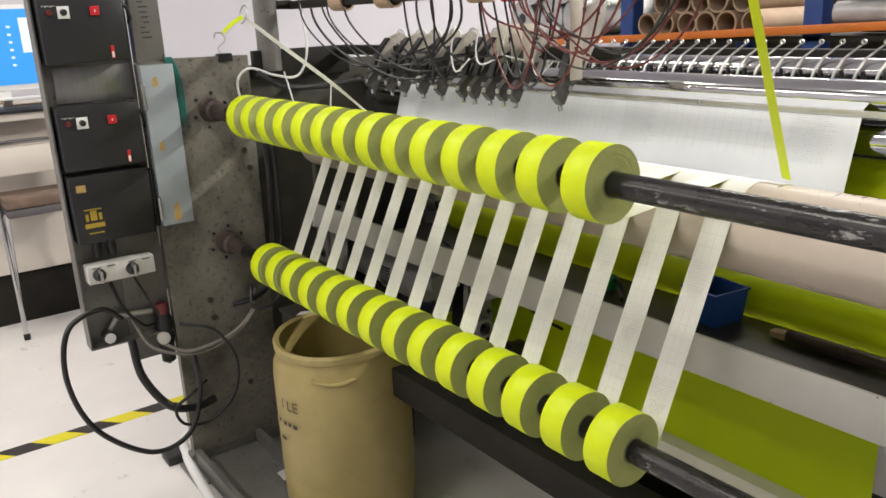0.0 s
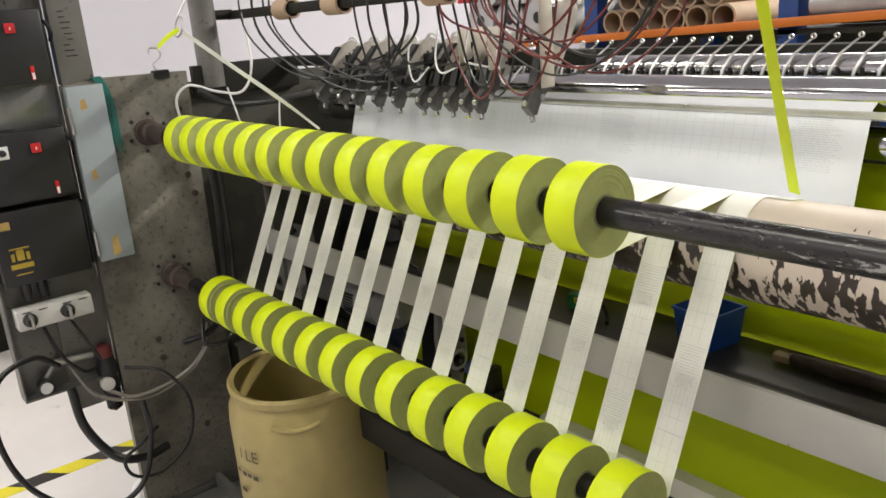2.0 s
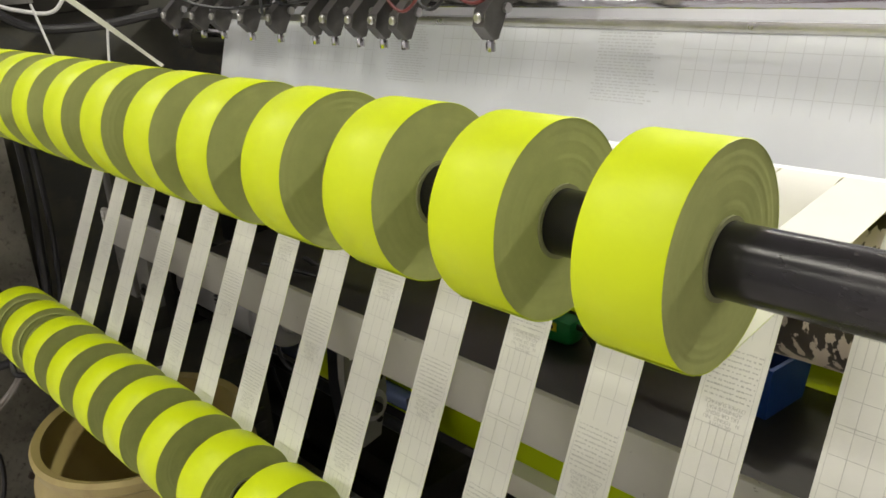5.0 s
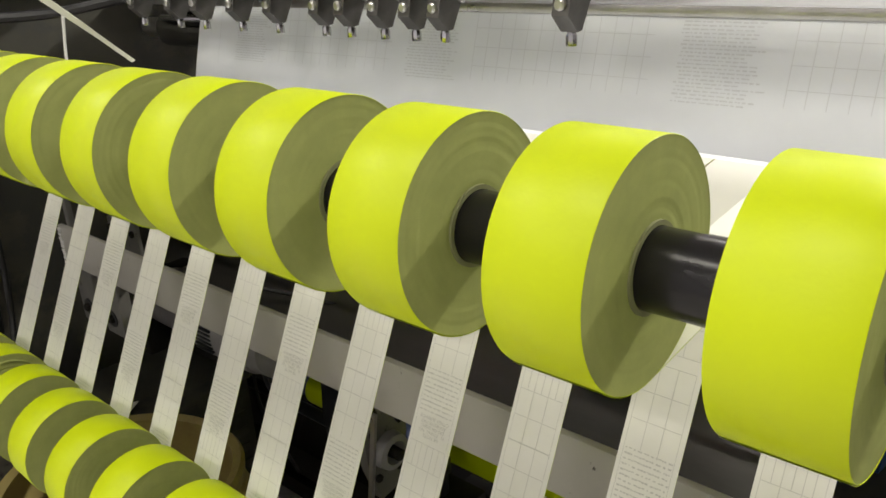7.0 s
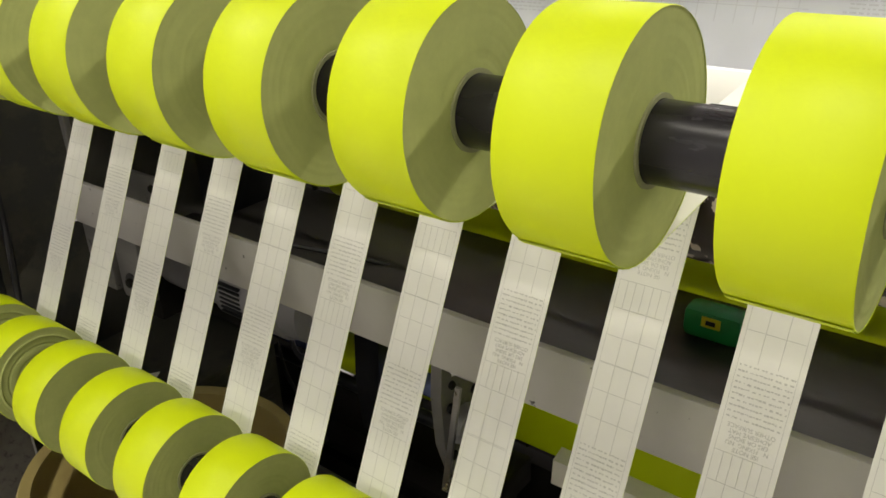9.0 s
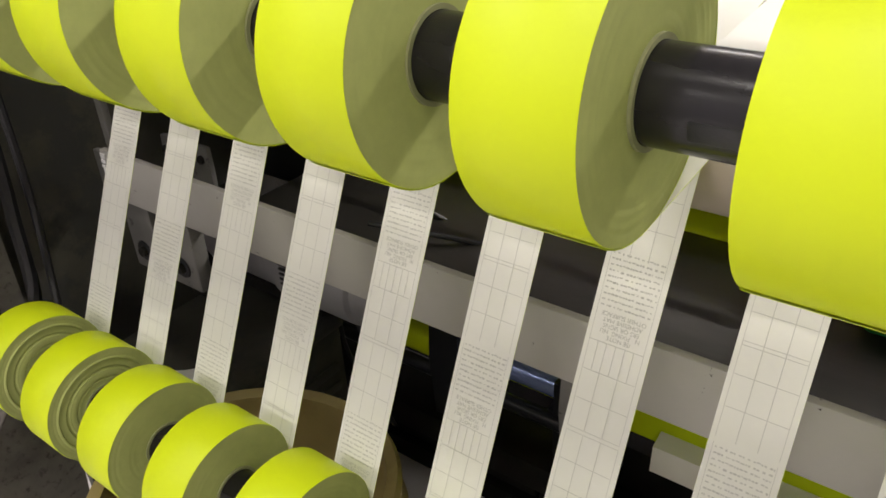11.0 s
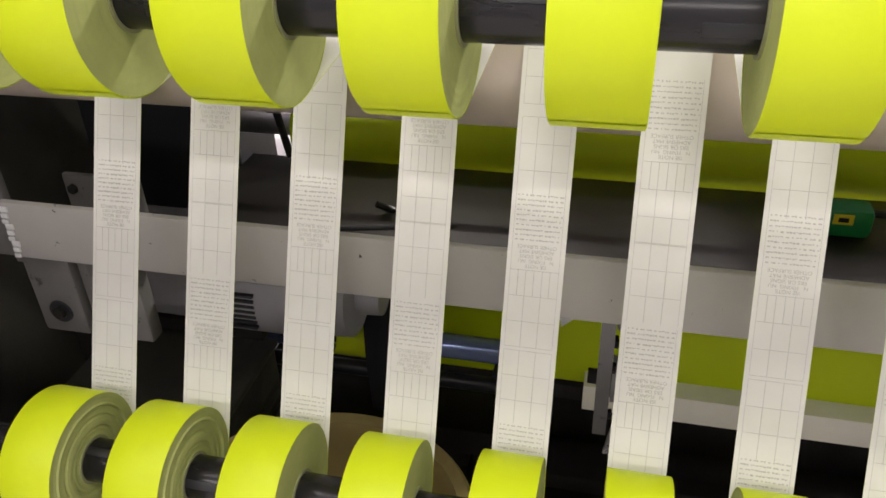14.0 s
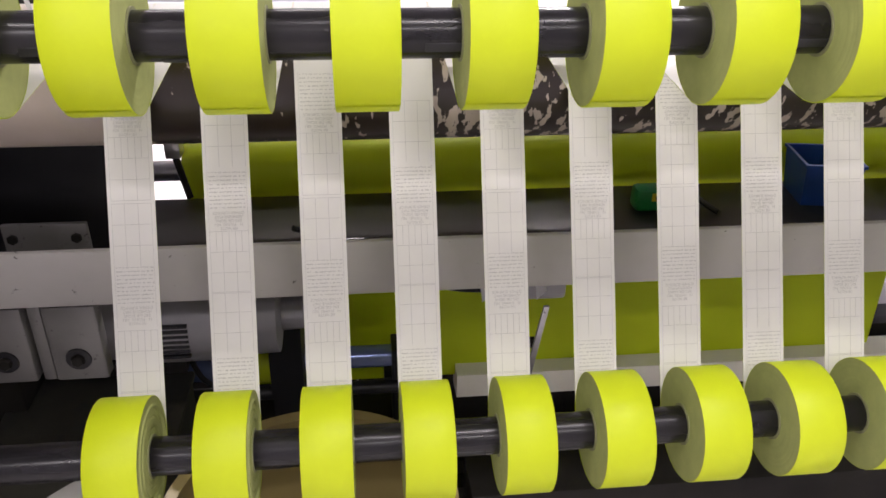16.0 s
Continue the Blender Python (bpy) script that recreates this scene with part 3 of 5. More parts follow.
def tray():
    t = tagged(new("tray"), "long grey steel tray behind the cross beam", "tray")
    bm = bmesh.new()
    box(bm, -0.10, 2.6, 0.36, 0.655, ZU - 0.440, ZU - 0.435, 0.001)
    part("floor_sheet", bm, M_TRAY, t)
    bm = bmesh.new()
    box(bm, -0.10, 2.6, 0.352, 0.3595, ZU - 0.440, ZU - 0.43, 0.001)
    part("lip", bm, M_TRAY, t)
    roller("film_roller", "steel roller wrapped in yellow film behind the tray", 0.716, ZU - 0.408, 0.054, -0.035, 2.6, M_FILM, 0.018)
    t = tagged(new("guard_panel"), "black steel guard panel inside the machine", "guard")
    bm = bmesh.new()
    box(bm, -0.36, -0.10, 0.60, 0.62, ZU - 0.52, ZU - 0.14, 0.003)
    part("panel", bm, M_BLACK, t)
    t = tagged(new("steel_rod"), "thin bright steel rod under the guide roller", "rod")
    bm = bmesh.new()
    rod(bm, (-0.33, 0.628, ZU - 0.318), (2.6, 0.628, ZU - 0.318), 0.006, 16)
    part("bar", bm, M_CHROME, t)
    bm = bmesh.new()
    box(bm, -0.045, -0.02, 0.612, 0.645, ZU - 0.345, ZU - 0.305, 0.003)
    part("clamp", bm, M_STEEL, t)
    bm = bmesh.new()
    rod(bm, (-0.03, 0.62, ZU - 0.345), (-0.015, 0.615, ZU - 0.415), 0.006, 10)
    part("lever", bm, M_DARK, t)
    t = tagged(new("hanging_film"), "sheet of yellow film running down behind the machine", "film web")
    bm = bmesh.new()
    sheet(bm, 0.0, 1.39, [(0.757, ZU - 0.44), (0.748, ZU - 0.6), (0.742, ZU - 0.8), (0.738, ZU - 0.905)], 0.0005, (1, 0))
    part("sheet", bm, [M_THIN, M_THIN], t)
    t = tagged(new("lower_rail"), "cream painted steel rail low behind the machine", "rail")
    bm = bmesh.new()
    profile(bm, [(0.735, ZU - 0.878), (0.705, ZU - 0.886), (0.700, ZU - 0.938), (0.76, ZU - 0.942), (0.76, ZU - 0.878)], 0.455, 2.6)
    part("bar", bm, M_CREAM, t)
    for x in (1.3, 2.5):
        bm = bmesh.new()
        box(bm, x, x + 0.06, 0.71, 0.755, 0.0, ZU - 0.943, 0.003)
        part("leg", bm, M_DARK, t, "dark steel leg")


tray()


# chrome, with the blue it reflects put into the base colour
M_BLUEREFLECT = material("blue_reflecting_chrome", (0.30, 0.38, 0.66), 0.16, metal=0.55, var=0.08, scale=6, stretch=(0.1, 3, 3))
M_MOTOR = material("motor_grey", (0.30, 0.295, 0.295), 0.45, metal=0.2, var=0.12, scale=8)


def drive():
    t = thing("drive_motor", (-0.02, 0.47, ZU - 0.555), "grey electric drive motor under the beam", "motor")
    bm = bmesh.new()
    lathe(bm, [(-0.24, 0.05), (-0.235, 0.062), (-0.06, 0.064), (-0.055, 0.072), (0.10, 0.072), (0.106, 0.066), (0.15, 0.064), (0.155, 0.03), (0.19, 0.028)], "x", 40)
    part("casing", bm, M_MOTOR, t)
    for i in range(7):
        bm = bmesh.new()
        box(bm, -0.035, 0.02, -0.0735, -0.066, -0.03 + i * 0.009, -0.0255 + i * 0.009, 0.001)
        part("vent_slot", bm, M_BLACK, t)
    bm = bmesh.new()
    box(bm, -0.22, 0.0, -0.03, 0.06, -0.09, -0.066, 0.004)
    part("base", bm, M_DARK, t)
    bm = bmesh.new()
    box(bm, -0.30, -0.2405, -0.07, 0.08, -0.25, 0.05, 0.005)
    part("gearbox", bm, M_DARK, t)
    t = thing("lower_roller", (0.0, 0.64, ZU - 0.775), "chrome roller low in the machine with a yellow film end", "roller")
    bm = bmesh.new()
    lathe(bm, [(-0.34, 0.034), (0.088, 0.034), (0.089, 0.022), (0.32, 0.022)], "x", 32)
    part("cylinder", bm, M_BLUEREFLECT, t, "polished chrome cylinder with a blue reflection in its colour")
    bm = bmesh.new()
    lathe(bm, [(-0.002, 0.0345), (-0.002, 0.040), (0.0875, 0.040), (0.0875, 0.0345)], "x", 32, closed=True)
    part("film_wrap", bm, M_FILM, t)
    bm = bmesh.new()
    rod(bm, (-0.30, -0.03, -0.052), (0.36, -0.03, -0.052), 0.014, 16)
    part("spindle", bm, M_BLACK, t)
    bm = bmesh.new()
    profile(bm, [(-0.05, 0.26), (0.06, 0.26), (0.06, 0.02), (0.03, -0.12), (-0.06, -0.12), (-0.07, 0.0)], 0.09, 0.15)
    part("bearing_block", bm, M_BLACK, t)
    bm = bmesh.new()
    box(bm, 0.315, 0.345, -0.03, 0.03, -0.14, 0.03, 0.003)
    box(bm, 0.30, 0.365, -0.025, 0.02, -0.075, -0.035, 0.004)
    part("post", bm, M_BLACK, t)
    bm = bmesh.new()
    box(bm, -0.33, 0.40, -0.06, 0.08, -0.20, -0.14, 0.004)
    part("bed", bm, M_DARK, t)
    for x in (-0.3, 0.33):
        bm = bmesh.new()
        box(bm, x, x + 0.05, -0.04, 0.06, -(ZU - 0.775), -0.201, 0.003)
        part("leg", bm, M_DARK, t)
    bm = bmesh.new()
    tube(bm, [(-0.05, -0.10, 0.16), (-0.02, -0.12, 0.06), (0.03, -0.11, 0.03), (0.05, -0.1, 0.07), (0.02, -0.09, 0.11)], 0.005)
    part("cable", bm, M_BLACK, t)
    bm = bmesh.new()
    tube(bm, [(-0.08, -0.11, 0.12), (-0.06, -0.12, 0.0), (0.0, -0.12, -0.08), (0.02, -0.1, -0.16)], 0.004)
    part("cable", bm, M_BLACK, t)
    # hanging bracket with a pulley
    t = thing("pulley_bracket", (0.50, 0.37, ZU - 0.41), "grey cast bracket with a small pulley under the beam", "bracket")
    bm = bmesh.new()
    box(bm, 0.0, 0.062, -0.03, 0.03, -0.062, -0.032, 0.006)
    part("arm", bm, M_MOTOR, t, "pale worn mounting block")
    bm = bmesh.new()
    profile(bm, [(-0.036, -0.030), (0.040, -0.030), (0.046, -0.15), (0.024, -0.235), (-0.016, -0.242), (-0.036, -0.18), (-0.042, -0.10)], -0.018, -0.001)
    cast = part("casting", bm, M_PLATE, t)
    for y, z, r in ((-0.024, -0.12, 0.007), (0.030, -0.12, 0.007), (-0.020, -0.20, 0.007), (0.022, -0.20, 0.007), (-0.02, -0.085, 0.006)):
        bolt(cast, (-0.001, y, z), "x", r, 0.005, M_DARK)
    bm = bmesh.new()
    lathe(bm, [(0.0, 0.014), (0.0, 0.030), (0.016, 0.028), (0.018, 0.019), (0.006, 0.017)], "x", 28, centre=(0.0, 0.003, -0.16), closed=True)
    part("boss", bm, M_MOTOR, t, "worn round boss")
    bm = bmesh.new()
    lathe(bm, [(-0.03, 0.010), (-0.002, 0.010), (0.028, 0.009), (0.030, 0.006)], "x", 16, centre=(0.0, 0.003, -0.16))
    part("pulley", bm, M_DARK, t)
    bm = bmesh.new()
    vs = [(0.026, -0.064), (0.034, -0.064), (0.006, -0.245), (-0.003, -0.245)]
    a = [bm.verts.new((x, -0.046, z)) for x, z in vs]
    b = [bm.verts.new((x, -0.041, z)) for x, z in vs]
    bm.faces.new(a)
    bm.faces.new(b[::-1])
    for k in range(4):
        bm.faces.new((a[k - 1], b[k - 1], b[k], a[k]))
    bmesh.ops.recalc_face_normals(bm, faces=bm.faces)
    part("strap", bm, M_STEEL, t, "thin slanted steel strap")
    # loose cables across the yellow film
    for pts, r in (([(0.16, 0.50, ZU - 0.42), (0.28, 0.56, ZU - 0.50), (0.36, 0.62, ZU - 0.58), (0.43, 0.66, ZU - 0.64), (0.52, 0.66, ZU - 0.65)], 0.005),
                   ([(0.13, 0.42, ZU - 0.415), (0.25, 0.47, ZU - 0.43), (0.33, 0.52, ZU - 0.46), (0.36, 0.5, ZU - 0.47)], 0.004)):
        bm = bmesh.new()
        tube(bm, pts, r)
        tagged(finish("cable", bm, M_BLACK), "thin black cable hanging under the cross beam", "cable", "machine cables")


drive()


# ---------------------------------------------------------------- drum and small things on the tray
def drum():
    t = thing("plastic_drum", (0.190, 0.102, 0), "open tan plastic drum with worn lettering", "drum")
    bm = bmesh.new()
    lathe(bm, [(0.0, 0.001), (0.0, 0.170), (0.01, 0.182), (0.08, 0.190), (0.16, 0.192), (0.17, 0.1905), (0.18, 0.192), (0.46, 0.193), (0.50, 0.190), (0.525, 0.178), (0.540, 0.176), (0.546, 0.183), (0.562, 0.185), (0.570, 0.180), (0.565, 0.167), (0.46, 0.180), (0.04, 0.176), (0.03, 0.001)], "z", 72)
    for v in bm.verts:
        a = math.atan2(v.co.y, v.co.x)
        k = 1 + 0.012 * math.sin(2 * a + 0.5) + 0.006 * noise.noise(v.co * 9)
        v.co.x *= k
        v.co.y *= k
        v.co.z += 0.004 * math.sin(2 * a + 1) * (v.co.z > 0.4)
    part("body", bm, M_DRUM, t)
    for a in (200, 325):
        bm = bmesh.new()
        pts = []
        for i in range(9):
            b = radians(a - 18 + 4.5 * i)
            pts.append((0.190 * math.cos(b), 0.190 * math.sin(b), 0.505 - 0.012 * math.sin(math.pi * i / 8)))
        tube(bm, pts, 0.006, 8, 2)
        part("handle", bm, M_DRUM, t)
    # worn marker lettering: legible letters and plain bars
    def letters(word, ang, z, size):
        cu = bpy.data.curves.new("lettering", "FONT")
        cu.body, cu.size = word, size
        ob = bpy.data.objects.new("lettering", cu)
        me = ob.to_mesh()
        bm = bmesh.new()
        bm.from_mesh(me)
        ob.to_mesh_clear()
        bpy.data.objects.remove(ob)
        bpy.data.curves.remove(cu)
        for v in bm.verts:
            a = radians(ang) + v.co.x / 0.192
            v.co = Vector((0.1965 * math.cos(a), 0.1965 * math.sin(a), z + v.co.y))
        part("lettering", bm, M_MARKER, t, "black marker lettering")
    letters("I LE", -88, 0.40, 0.045)
    for x, w, z, h in ((-96, 4, 0.352, 0.03), (-88, 5, 0.350, 0.034), (-81, 4, 0.352, 0.03), (-75, 5, 0.350, 0.034), (-94, 8, 0.30, 0.03)):
        bm = bmesh.new()
        n = 5
        rows = [[bm.verts.new((0.1968 * math.cos(radians(x + w * i / n)), 0.1968 * math.sin(radians(x + w * i / n)), zz)) for zz in (z, z + h * 0.35)] for i in range(n + 1)]
        for p, q in zip(rows, rows[1:]):
            bm.faces.new((p[0], q[0], q[1], p[1]))
        part("mark", bm, M_MARKER, t, "worn unreadable marks")


M_MARKER = material("black_marker", (0.06, 0.045, 0.03), 0.7, var=0.3, scale=60)
drum()


def small_things():
    t = thing("storage_bin", (1.075, 0.588, ZU - 0.435), "open blue plastic storage bin on the tray", "storage bin")
    bm = bmesh.new()
    o = [(-0.049, -0.05), (0.049, -0.05), (0.049, 0.05), (-0.049, 0.05)]
    k = 0.86
    rings = []
    for sx, z in ((k, 0.0), (1.0, 0.072), (1.06, 0.073), (1.06, 0.078), (0.95, 0.078), (k - 0.06, 0.006)):
        rings.append([bm.verts.new((x * sx, y * sx, z)) for x, y in o])
    for a, b in zip(rings, rings[1:]):
        for i in range(4):
            bm.faces.new((a[i], a[(i + 1) % 4], b[(i + 1) % 4], b[i]))
    bm.faces.new(rings[0][::-1])
    bm.faces.new(rings[-1])
    part("body", bm, M_BLUE, t)
    t.rotation_euler = (0, 0, radians(-8))
    t = thing("tape_measure", (0.765, 0.56, ZU - 0.435), "green pocket tape measure lying on the tray", "tape measure")
    bm = bmesh.new()
    box(bm, -0.038, 0.038, -0.02, 0.02, 0.0, 0.042, 0.010)
    part("case", bm, M_GREEN, t)
    bm = bmesh.new()
    box(bm, -0.012, 0.012, -0.0215, -0.0195, 0.022, 0.036, 0.0005)
    part("label_plate", bm, M_YTAPE, t, "yellow label")
    bm = bmesh.new()
    box(bm, -0.006, 0.006, -0.0225, -0.0217, 0.026, 0.032)
    part("mark", bm, M_BLACK, t)
    bm = bmesh.new()
    tube(bm, [(0.036, 0, 0.03), (0.06, -0.005, 0.028), (0.085, -0.02, 0.012), (0.10, -0.04, 0.006)], 0.005)
    part("strap", bm, M_BLACK, t, "black wrist strap")
    t = thing("wooden_handle", (1.42, 0.585, ZU - 0.420), "dark worn brush with a wooden handle on the tray", "brush")
    bm = bmesh.new()
    lathe(bm, [(-0.17, 0.006), (-0.16, 0.013), (-0.05, 0.015), (0.05, 0.012), (0.17, 0.014), (0.18, 0.008)], "x", 20)
    part("grip", bm, M_RUST, t)
    bm = bmesh.new()
    box(bm, -0.20, -0.165, -0.012, 0.012, -0.01, 0.006, 0.004)
    part("tip", bm, M_CARD, t)
    t = thing("crumpled_label", (0.02, -0.03, 0.078), "scrap of white paper lying on the base channel", "paper scrap")
    bm = bmesh.new()
    vs = [bm.verts.new(p) for p in ((-0.03, -0.02, 0.0), (0.03, -0.025, 0.004), (0.034, 0.02, 0.0), (-0.028, 0.018, 0.006))]
    bm.faces.new(vs)
    bmesh.ops.solidify(bm, geom=bm.faces[:], thickness=0.0006)
    part("sheet", bm, M_WHITEP, t)
    for p in ((0.44, 0.335, ZU - 0.405), (0.52, 0.335, ZU - 0.405)):
        t = thing("paper_tag", p, "small white paper tag hanging under the cross beam", "paper tag", "paper tags")
        bm = bmesh.new()
        vs = [bm.verts.new(q) for q in ((-0.012, 0, 0.0), (0.010, 0.004, 0.0), (0.014, 0.006, -0.05), (-0.004, -0.004, -0.06))]
        bm.faces.new(vs)
        bmesh.ops.solidify(bm, geom=bm.faces[:], thickness=0.0006)
        part("sheet", bm, M_WHITEP, t)
    # loose liner tails that hang near the first rolls
    t = thing("liner_tail", (-0.135, 0.21, 0.499), "loose end of white liner lying on the ribbed housing", "tape tail")
    bm = bmesh.new()
    u, v = Vector((0.103, 0.109, 0)).normalized(), Vector((0.026, -0.032, 0)).normalized()
    rows = []
    for k in range(7):
        c = u * (-0.075 + 0.025 * k) + Vector((0, 0, 0.001 + 0.006 * abs(math.sin(k * 0.7))))
        rows.append([bm.verts.new(c + v * q + Vector((0, 0, h))) for q, h in ((-0.02, 0.0), (0.02, 0.002), (0.02, 0.0024), (-0.02, 0.0004))])
    for p, q in zip(rows, rows[1:]):
        for k in range(4):
            bm.faces.new((p[k], p[(k + 1) % 4], q[(k + 1) % 4], q[k]))
    bm.faces.new(rows[0][::-1])
    bm.faces.new(rows[-1])
    part("tape", bm, M_LINER, t)


small_things()


M_KNIFEDARK = material("oiled_dark_steel", (0.05, 0.047, 0.05), 0.35, metal=0.5, var=0.3, scale=14)


# ---------------------------------------------------------------- rollers behind the web, knives and their cables
def rear_rollers():
    roller("chrome_roller", "polished chrome roller above the web", 0.585, ZU + 0.070, 0.035, -0.25, 2.6, M_CHROME)
    roller("chrome_roller", "slim polished chrome roller behind the web", 0.655, ZU + 0.082, 0.016, -0.25, 2.6, M_CHROME, 0.014)
    roller("chrome_roller", "polished chrome roller under the edge of the web", 0.575, ZU - 0.005, 0.034, -0.25, 2.6, M_CHROME)
    t = tagged(new("nip_bar"), "thin steel bar along the top of the web", "bar")
    bm = bmesh.new()
    box(bm, -0.3, 2.6, 0.526, 0.531, ZU + 0.046, ZU + 0.058, 0.001)
    part("bar", bm, M_STEEL, t)
    t = tagged(new("rear_film"), "yellow film running down behind the printed web", "film web")
    bm = bmesh.new()
    sheet(bm, 1.1, 2.6, [(0.60, ZU - 0.03), (0.59, ZU - 0.1), (0.56, ZU - 0.22)], 0.0005)
    part("sheet", bm, [M_FILM, M_FILM], t)
    # row of slanted separator arms on a steel shaft
    t = tagged(new("separator_shaft"), "bright steel shaft behind the rollers", "shaft")
    bm = bmesh.new()
    lathe(bm, [(-0.3, 0.030), (2.6, 0.030)], "x", 40, centre=(0, 0.755, ZU + 0.100))
    part("bar", bm, M_CHROME, t)
    # bar added to darken the gaps behind the arms
    bm = bmesh.new()
    box(bm, -0.3, 2.6, 0.80, 0.84, ZU + 0.02, ZU + 0.142, 0.003)
    part("dark_backing", bm, M_DARK, t, "dark backing bar added behind the arms")
    bm = bmesh.new()
    vs = []
    for px_, py_, pz_ in ((0.0, 0.705, 0.075), (0.003, 0.715, 0.105), (0.014, 0.73, 0.132), (0.034, 0.75, 0.155)):
        vs.append([bm.verts.new((px_ + dx, py_ + dy, pz_)) for dx, dy in ((-0.0026, -0.002), (0.0026, -0.002), (0.0026, 0.002), (-0.0026, 0.002))])
    for a, b in zip(vs, vs[1:]):
        for k in range(4):
            bm.faces.new((a[k], a[(k + 1) % 4], b[(k + 1) % 4], b[k]))
    bm.faces.new(vs[0][::-1])
    bm.faces.new(vs[-1])
    first = part("arm", bm, M_STEEL, t, "slanted separator arm")
    bm = bmesh.new()
    lathe(bm, [(-0.002, 0.0028), (-0.002, 0.0055), (0.002, 0.0055), (0.002, 0.0028)], "y", 14, centre=(0.038, 0.75, 0.161), closed=True)
    ring = part("ring", bm, M_STEEL, first)
    bm = bmesh.new()
    profile(bm, [(0.755 + 0.036 * math.cos(radians(a)), 0.100 + 0.036 * math.sin(radians(a))) for a in range(170, 361, 19)], 0.010, 0.013)
    guard = part("guard", bm, M_KNIFEDARK, first, "dark half-round guard")
    first.location = (0.10, 0, ZU)
    for i in range(1, 48):
        o = new("arm", first.data)
        o.parent, o.location = t, (0.10 + i * 0.0435, 0, ZU)
        r = new("ring", ring.data)
        r.parent = o
        r = new("guard", guard.data)
        r.parent = o


rear_rollers()

KNIFE_X = (-0.004, 0.103, 0.173, 0.264, 0.348, 0.443, 0.49, 0.549, 0.60, 0.644, 0.835)


def knives():
    t = tagged(new("knife_bar"), "dark backing bar added behind the arms carrying the knife holders", "bar")
    bm = bmesh.new()
    box(bm, -0.34, 0.87, 0.465, 0.50, ZU + 0.135, ZU + 0.165, 0.003)
    part("bar", bm, M_DARK, t)
    bm = bmesh.new()
    box(bm, -0.36, -0.33, 0.16, 0.50, ZU + 0.075, ZU + 0.165, 0.004)
    part("mount", bm, M_DARK, t)
    for i, x in enumerate(KNIFE_X):
        last = i == len(KNIFE_X) - 1
        t = thing("knife_holder", (x, 0.345 if last else 0.385, ZU + (0.052 if last else 0.042)), "grey steel slitting knife holder hanging from the bar" if not last else "single pale steel knife holder set apart on the bar", "knife holder", "knife holders")
        w = 0.009
        bm = bmesh.new()
        profile(bm, [(-0.018, 0.016), (-0.002, 0.0), (0.006, 0.001), (0.022, 0.03), (0.05, 0.05), (0.07, 0.09), (0.035, 0.085), (0.008, 0.052), (-0.014, 0.034)], -w, w)
        part("foot", bm, M_KNIFE, t)
        bm = bmesh.new()
        h = 0.148 if not last else 0.20
        profile(bm, [(0.010, 0.056), (0.066, 0.066), (0.128, h - 0.035), (0.134, h), (0.108, h + 0.012), (0.066, h - 0.002), (0.026, 0.102)], -w * 0.8, w * 0.8)
        body = part("body", bm, M_WORN, t)
        bm = bmesh.new()
        profile(bm, [(0.002, 0.058), (0.010, 0.055), (0.030, 0.100), (0.070, h - 0.004), (0.062, h - 0.001), (0.020, 0.104)], -w - 0.0008, w + 0.0008)
        part("guide", bm, M_BLACK, t, "black edge guide")
        for y, z in ((0.075, 0.10), (0.095, 0.125), (0.11, h - 0.015), (0.05, 0.08)):
            bm = bmesh.new()
            lathe(bm, [(0.0, 0.0035), (0.0015, 0.0035)], "x", 8, centre=(w * 0.8, y, z))
            part("hole", bm, M_BLACK, body)
        if last or i in (7, 8, 9):
            bm = bmesh.new()
            box(bm, w, w + 0.004, 0.02, 0.055, 0.05 if last else 0.09, h + 0.03, 0.001)
            part("tongue", bm, M_IVORY, t, "pale drilled plate")
        bm = bmesh.new()
        lathe(bm, [(-0.009, 0.0055), (0.0, 0.0055), (0.004, 0.004)], "z", 8, centre=(0, 0.002, -0.004))
        part("screw", bm, M_CHROME, t)
        bm = bmesh.new()
        lathe(bm, [(0.0, 0.006), (-0.004, 0.006), (-0.006, 0.004)], "y", 8, centre=(0, -0.015, 0.026))
        part("screw", bm, M_STEEL, t)
        bm = bmesh.new()
        lathe(bm, [(-w - 0.004, 0.006), (w + 0.004, 0.006)], "x", 8, centre=(0, 0.02, 0.034))
        part("screw", bm, M_STEEL, t)
        bm = bmesh.new()
        z = h + 0.008
        tube(bm, [(0, 0.10, z - 0.02), (0.0, 0.10, z), (0.008, 0.102, z + 0.010), (0.022, 0.105, z + 0.011), (0.032, 0.11, z + 0.001), (0.034, 0.11, z - 0.008)], 0.0036, 8, 5)
        part("hose", bm, M_WHITEP, t, "white air hose loop")
        bm = bmesh.new()
        tube(bm, [(-w - 0.002, 0.04, 0.12), (-w - 0.012, 0.03, 0.09), (-w - 0.006, 0.015, 0.055), (-w, 0.02, 0.04)], 0.0025, 6, 5)
        part("lead", bm, M_BLACK, t)


M_IVORY = material("pale_ivory_plate", (0.55, 0.50, 0.42), 0.45, var=0.1, scale=20)
M_KNIFE = material("greasy_steel", (0.10, 0.095, 0.09), 0.35, metal=0.6, var=0.4, scale=18)
M_WORN = material("worn_pale_steel", (0.50, 0.47, 0.42), 0.4, metal=0.2, var=0.25, scale=14, second=(0.12, 0.11, 0.1), second_amount=0.4, second_scale=18)
knives()


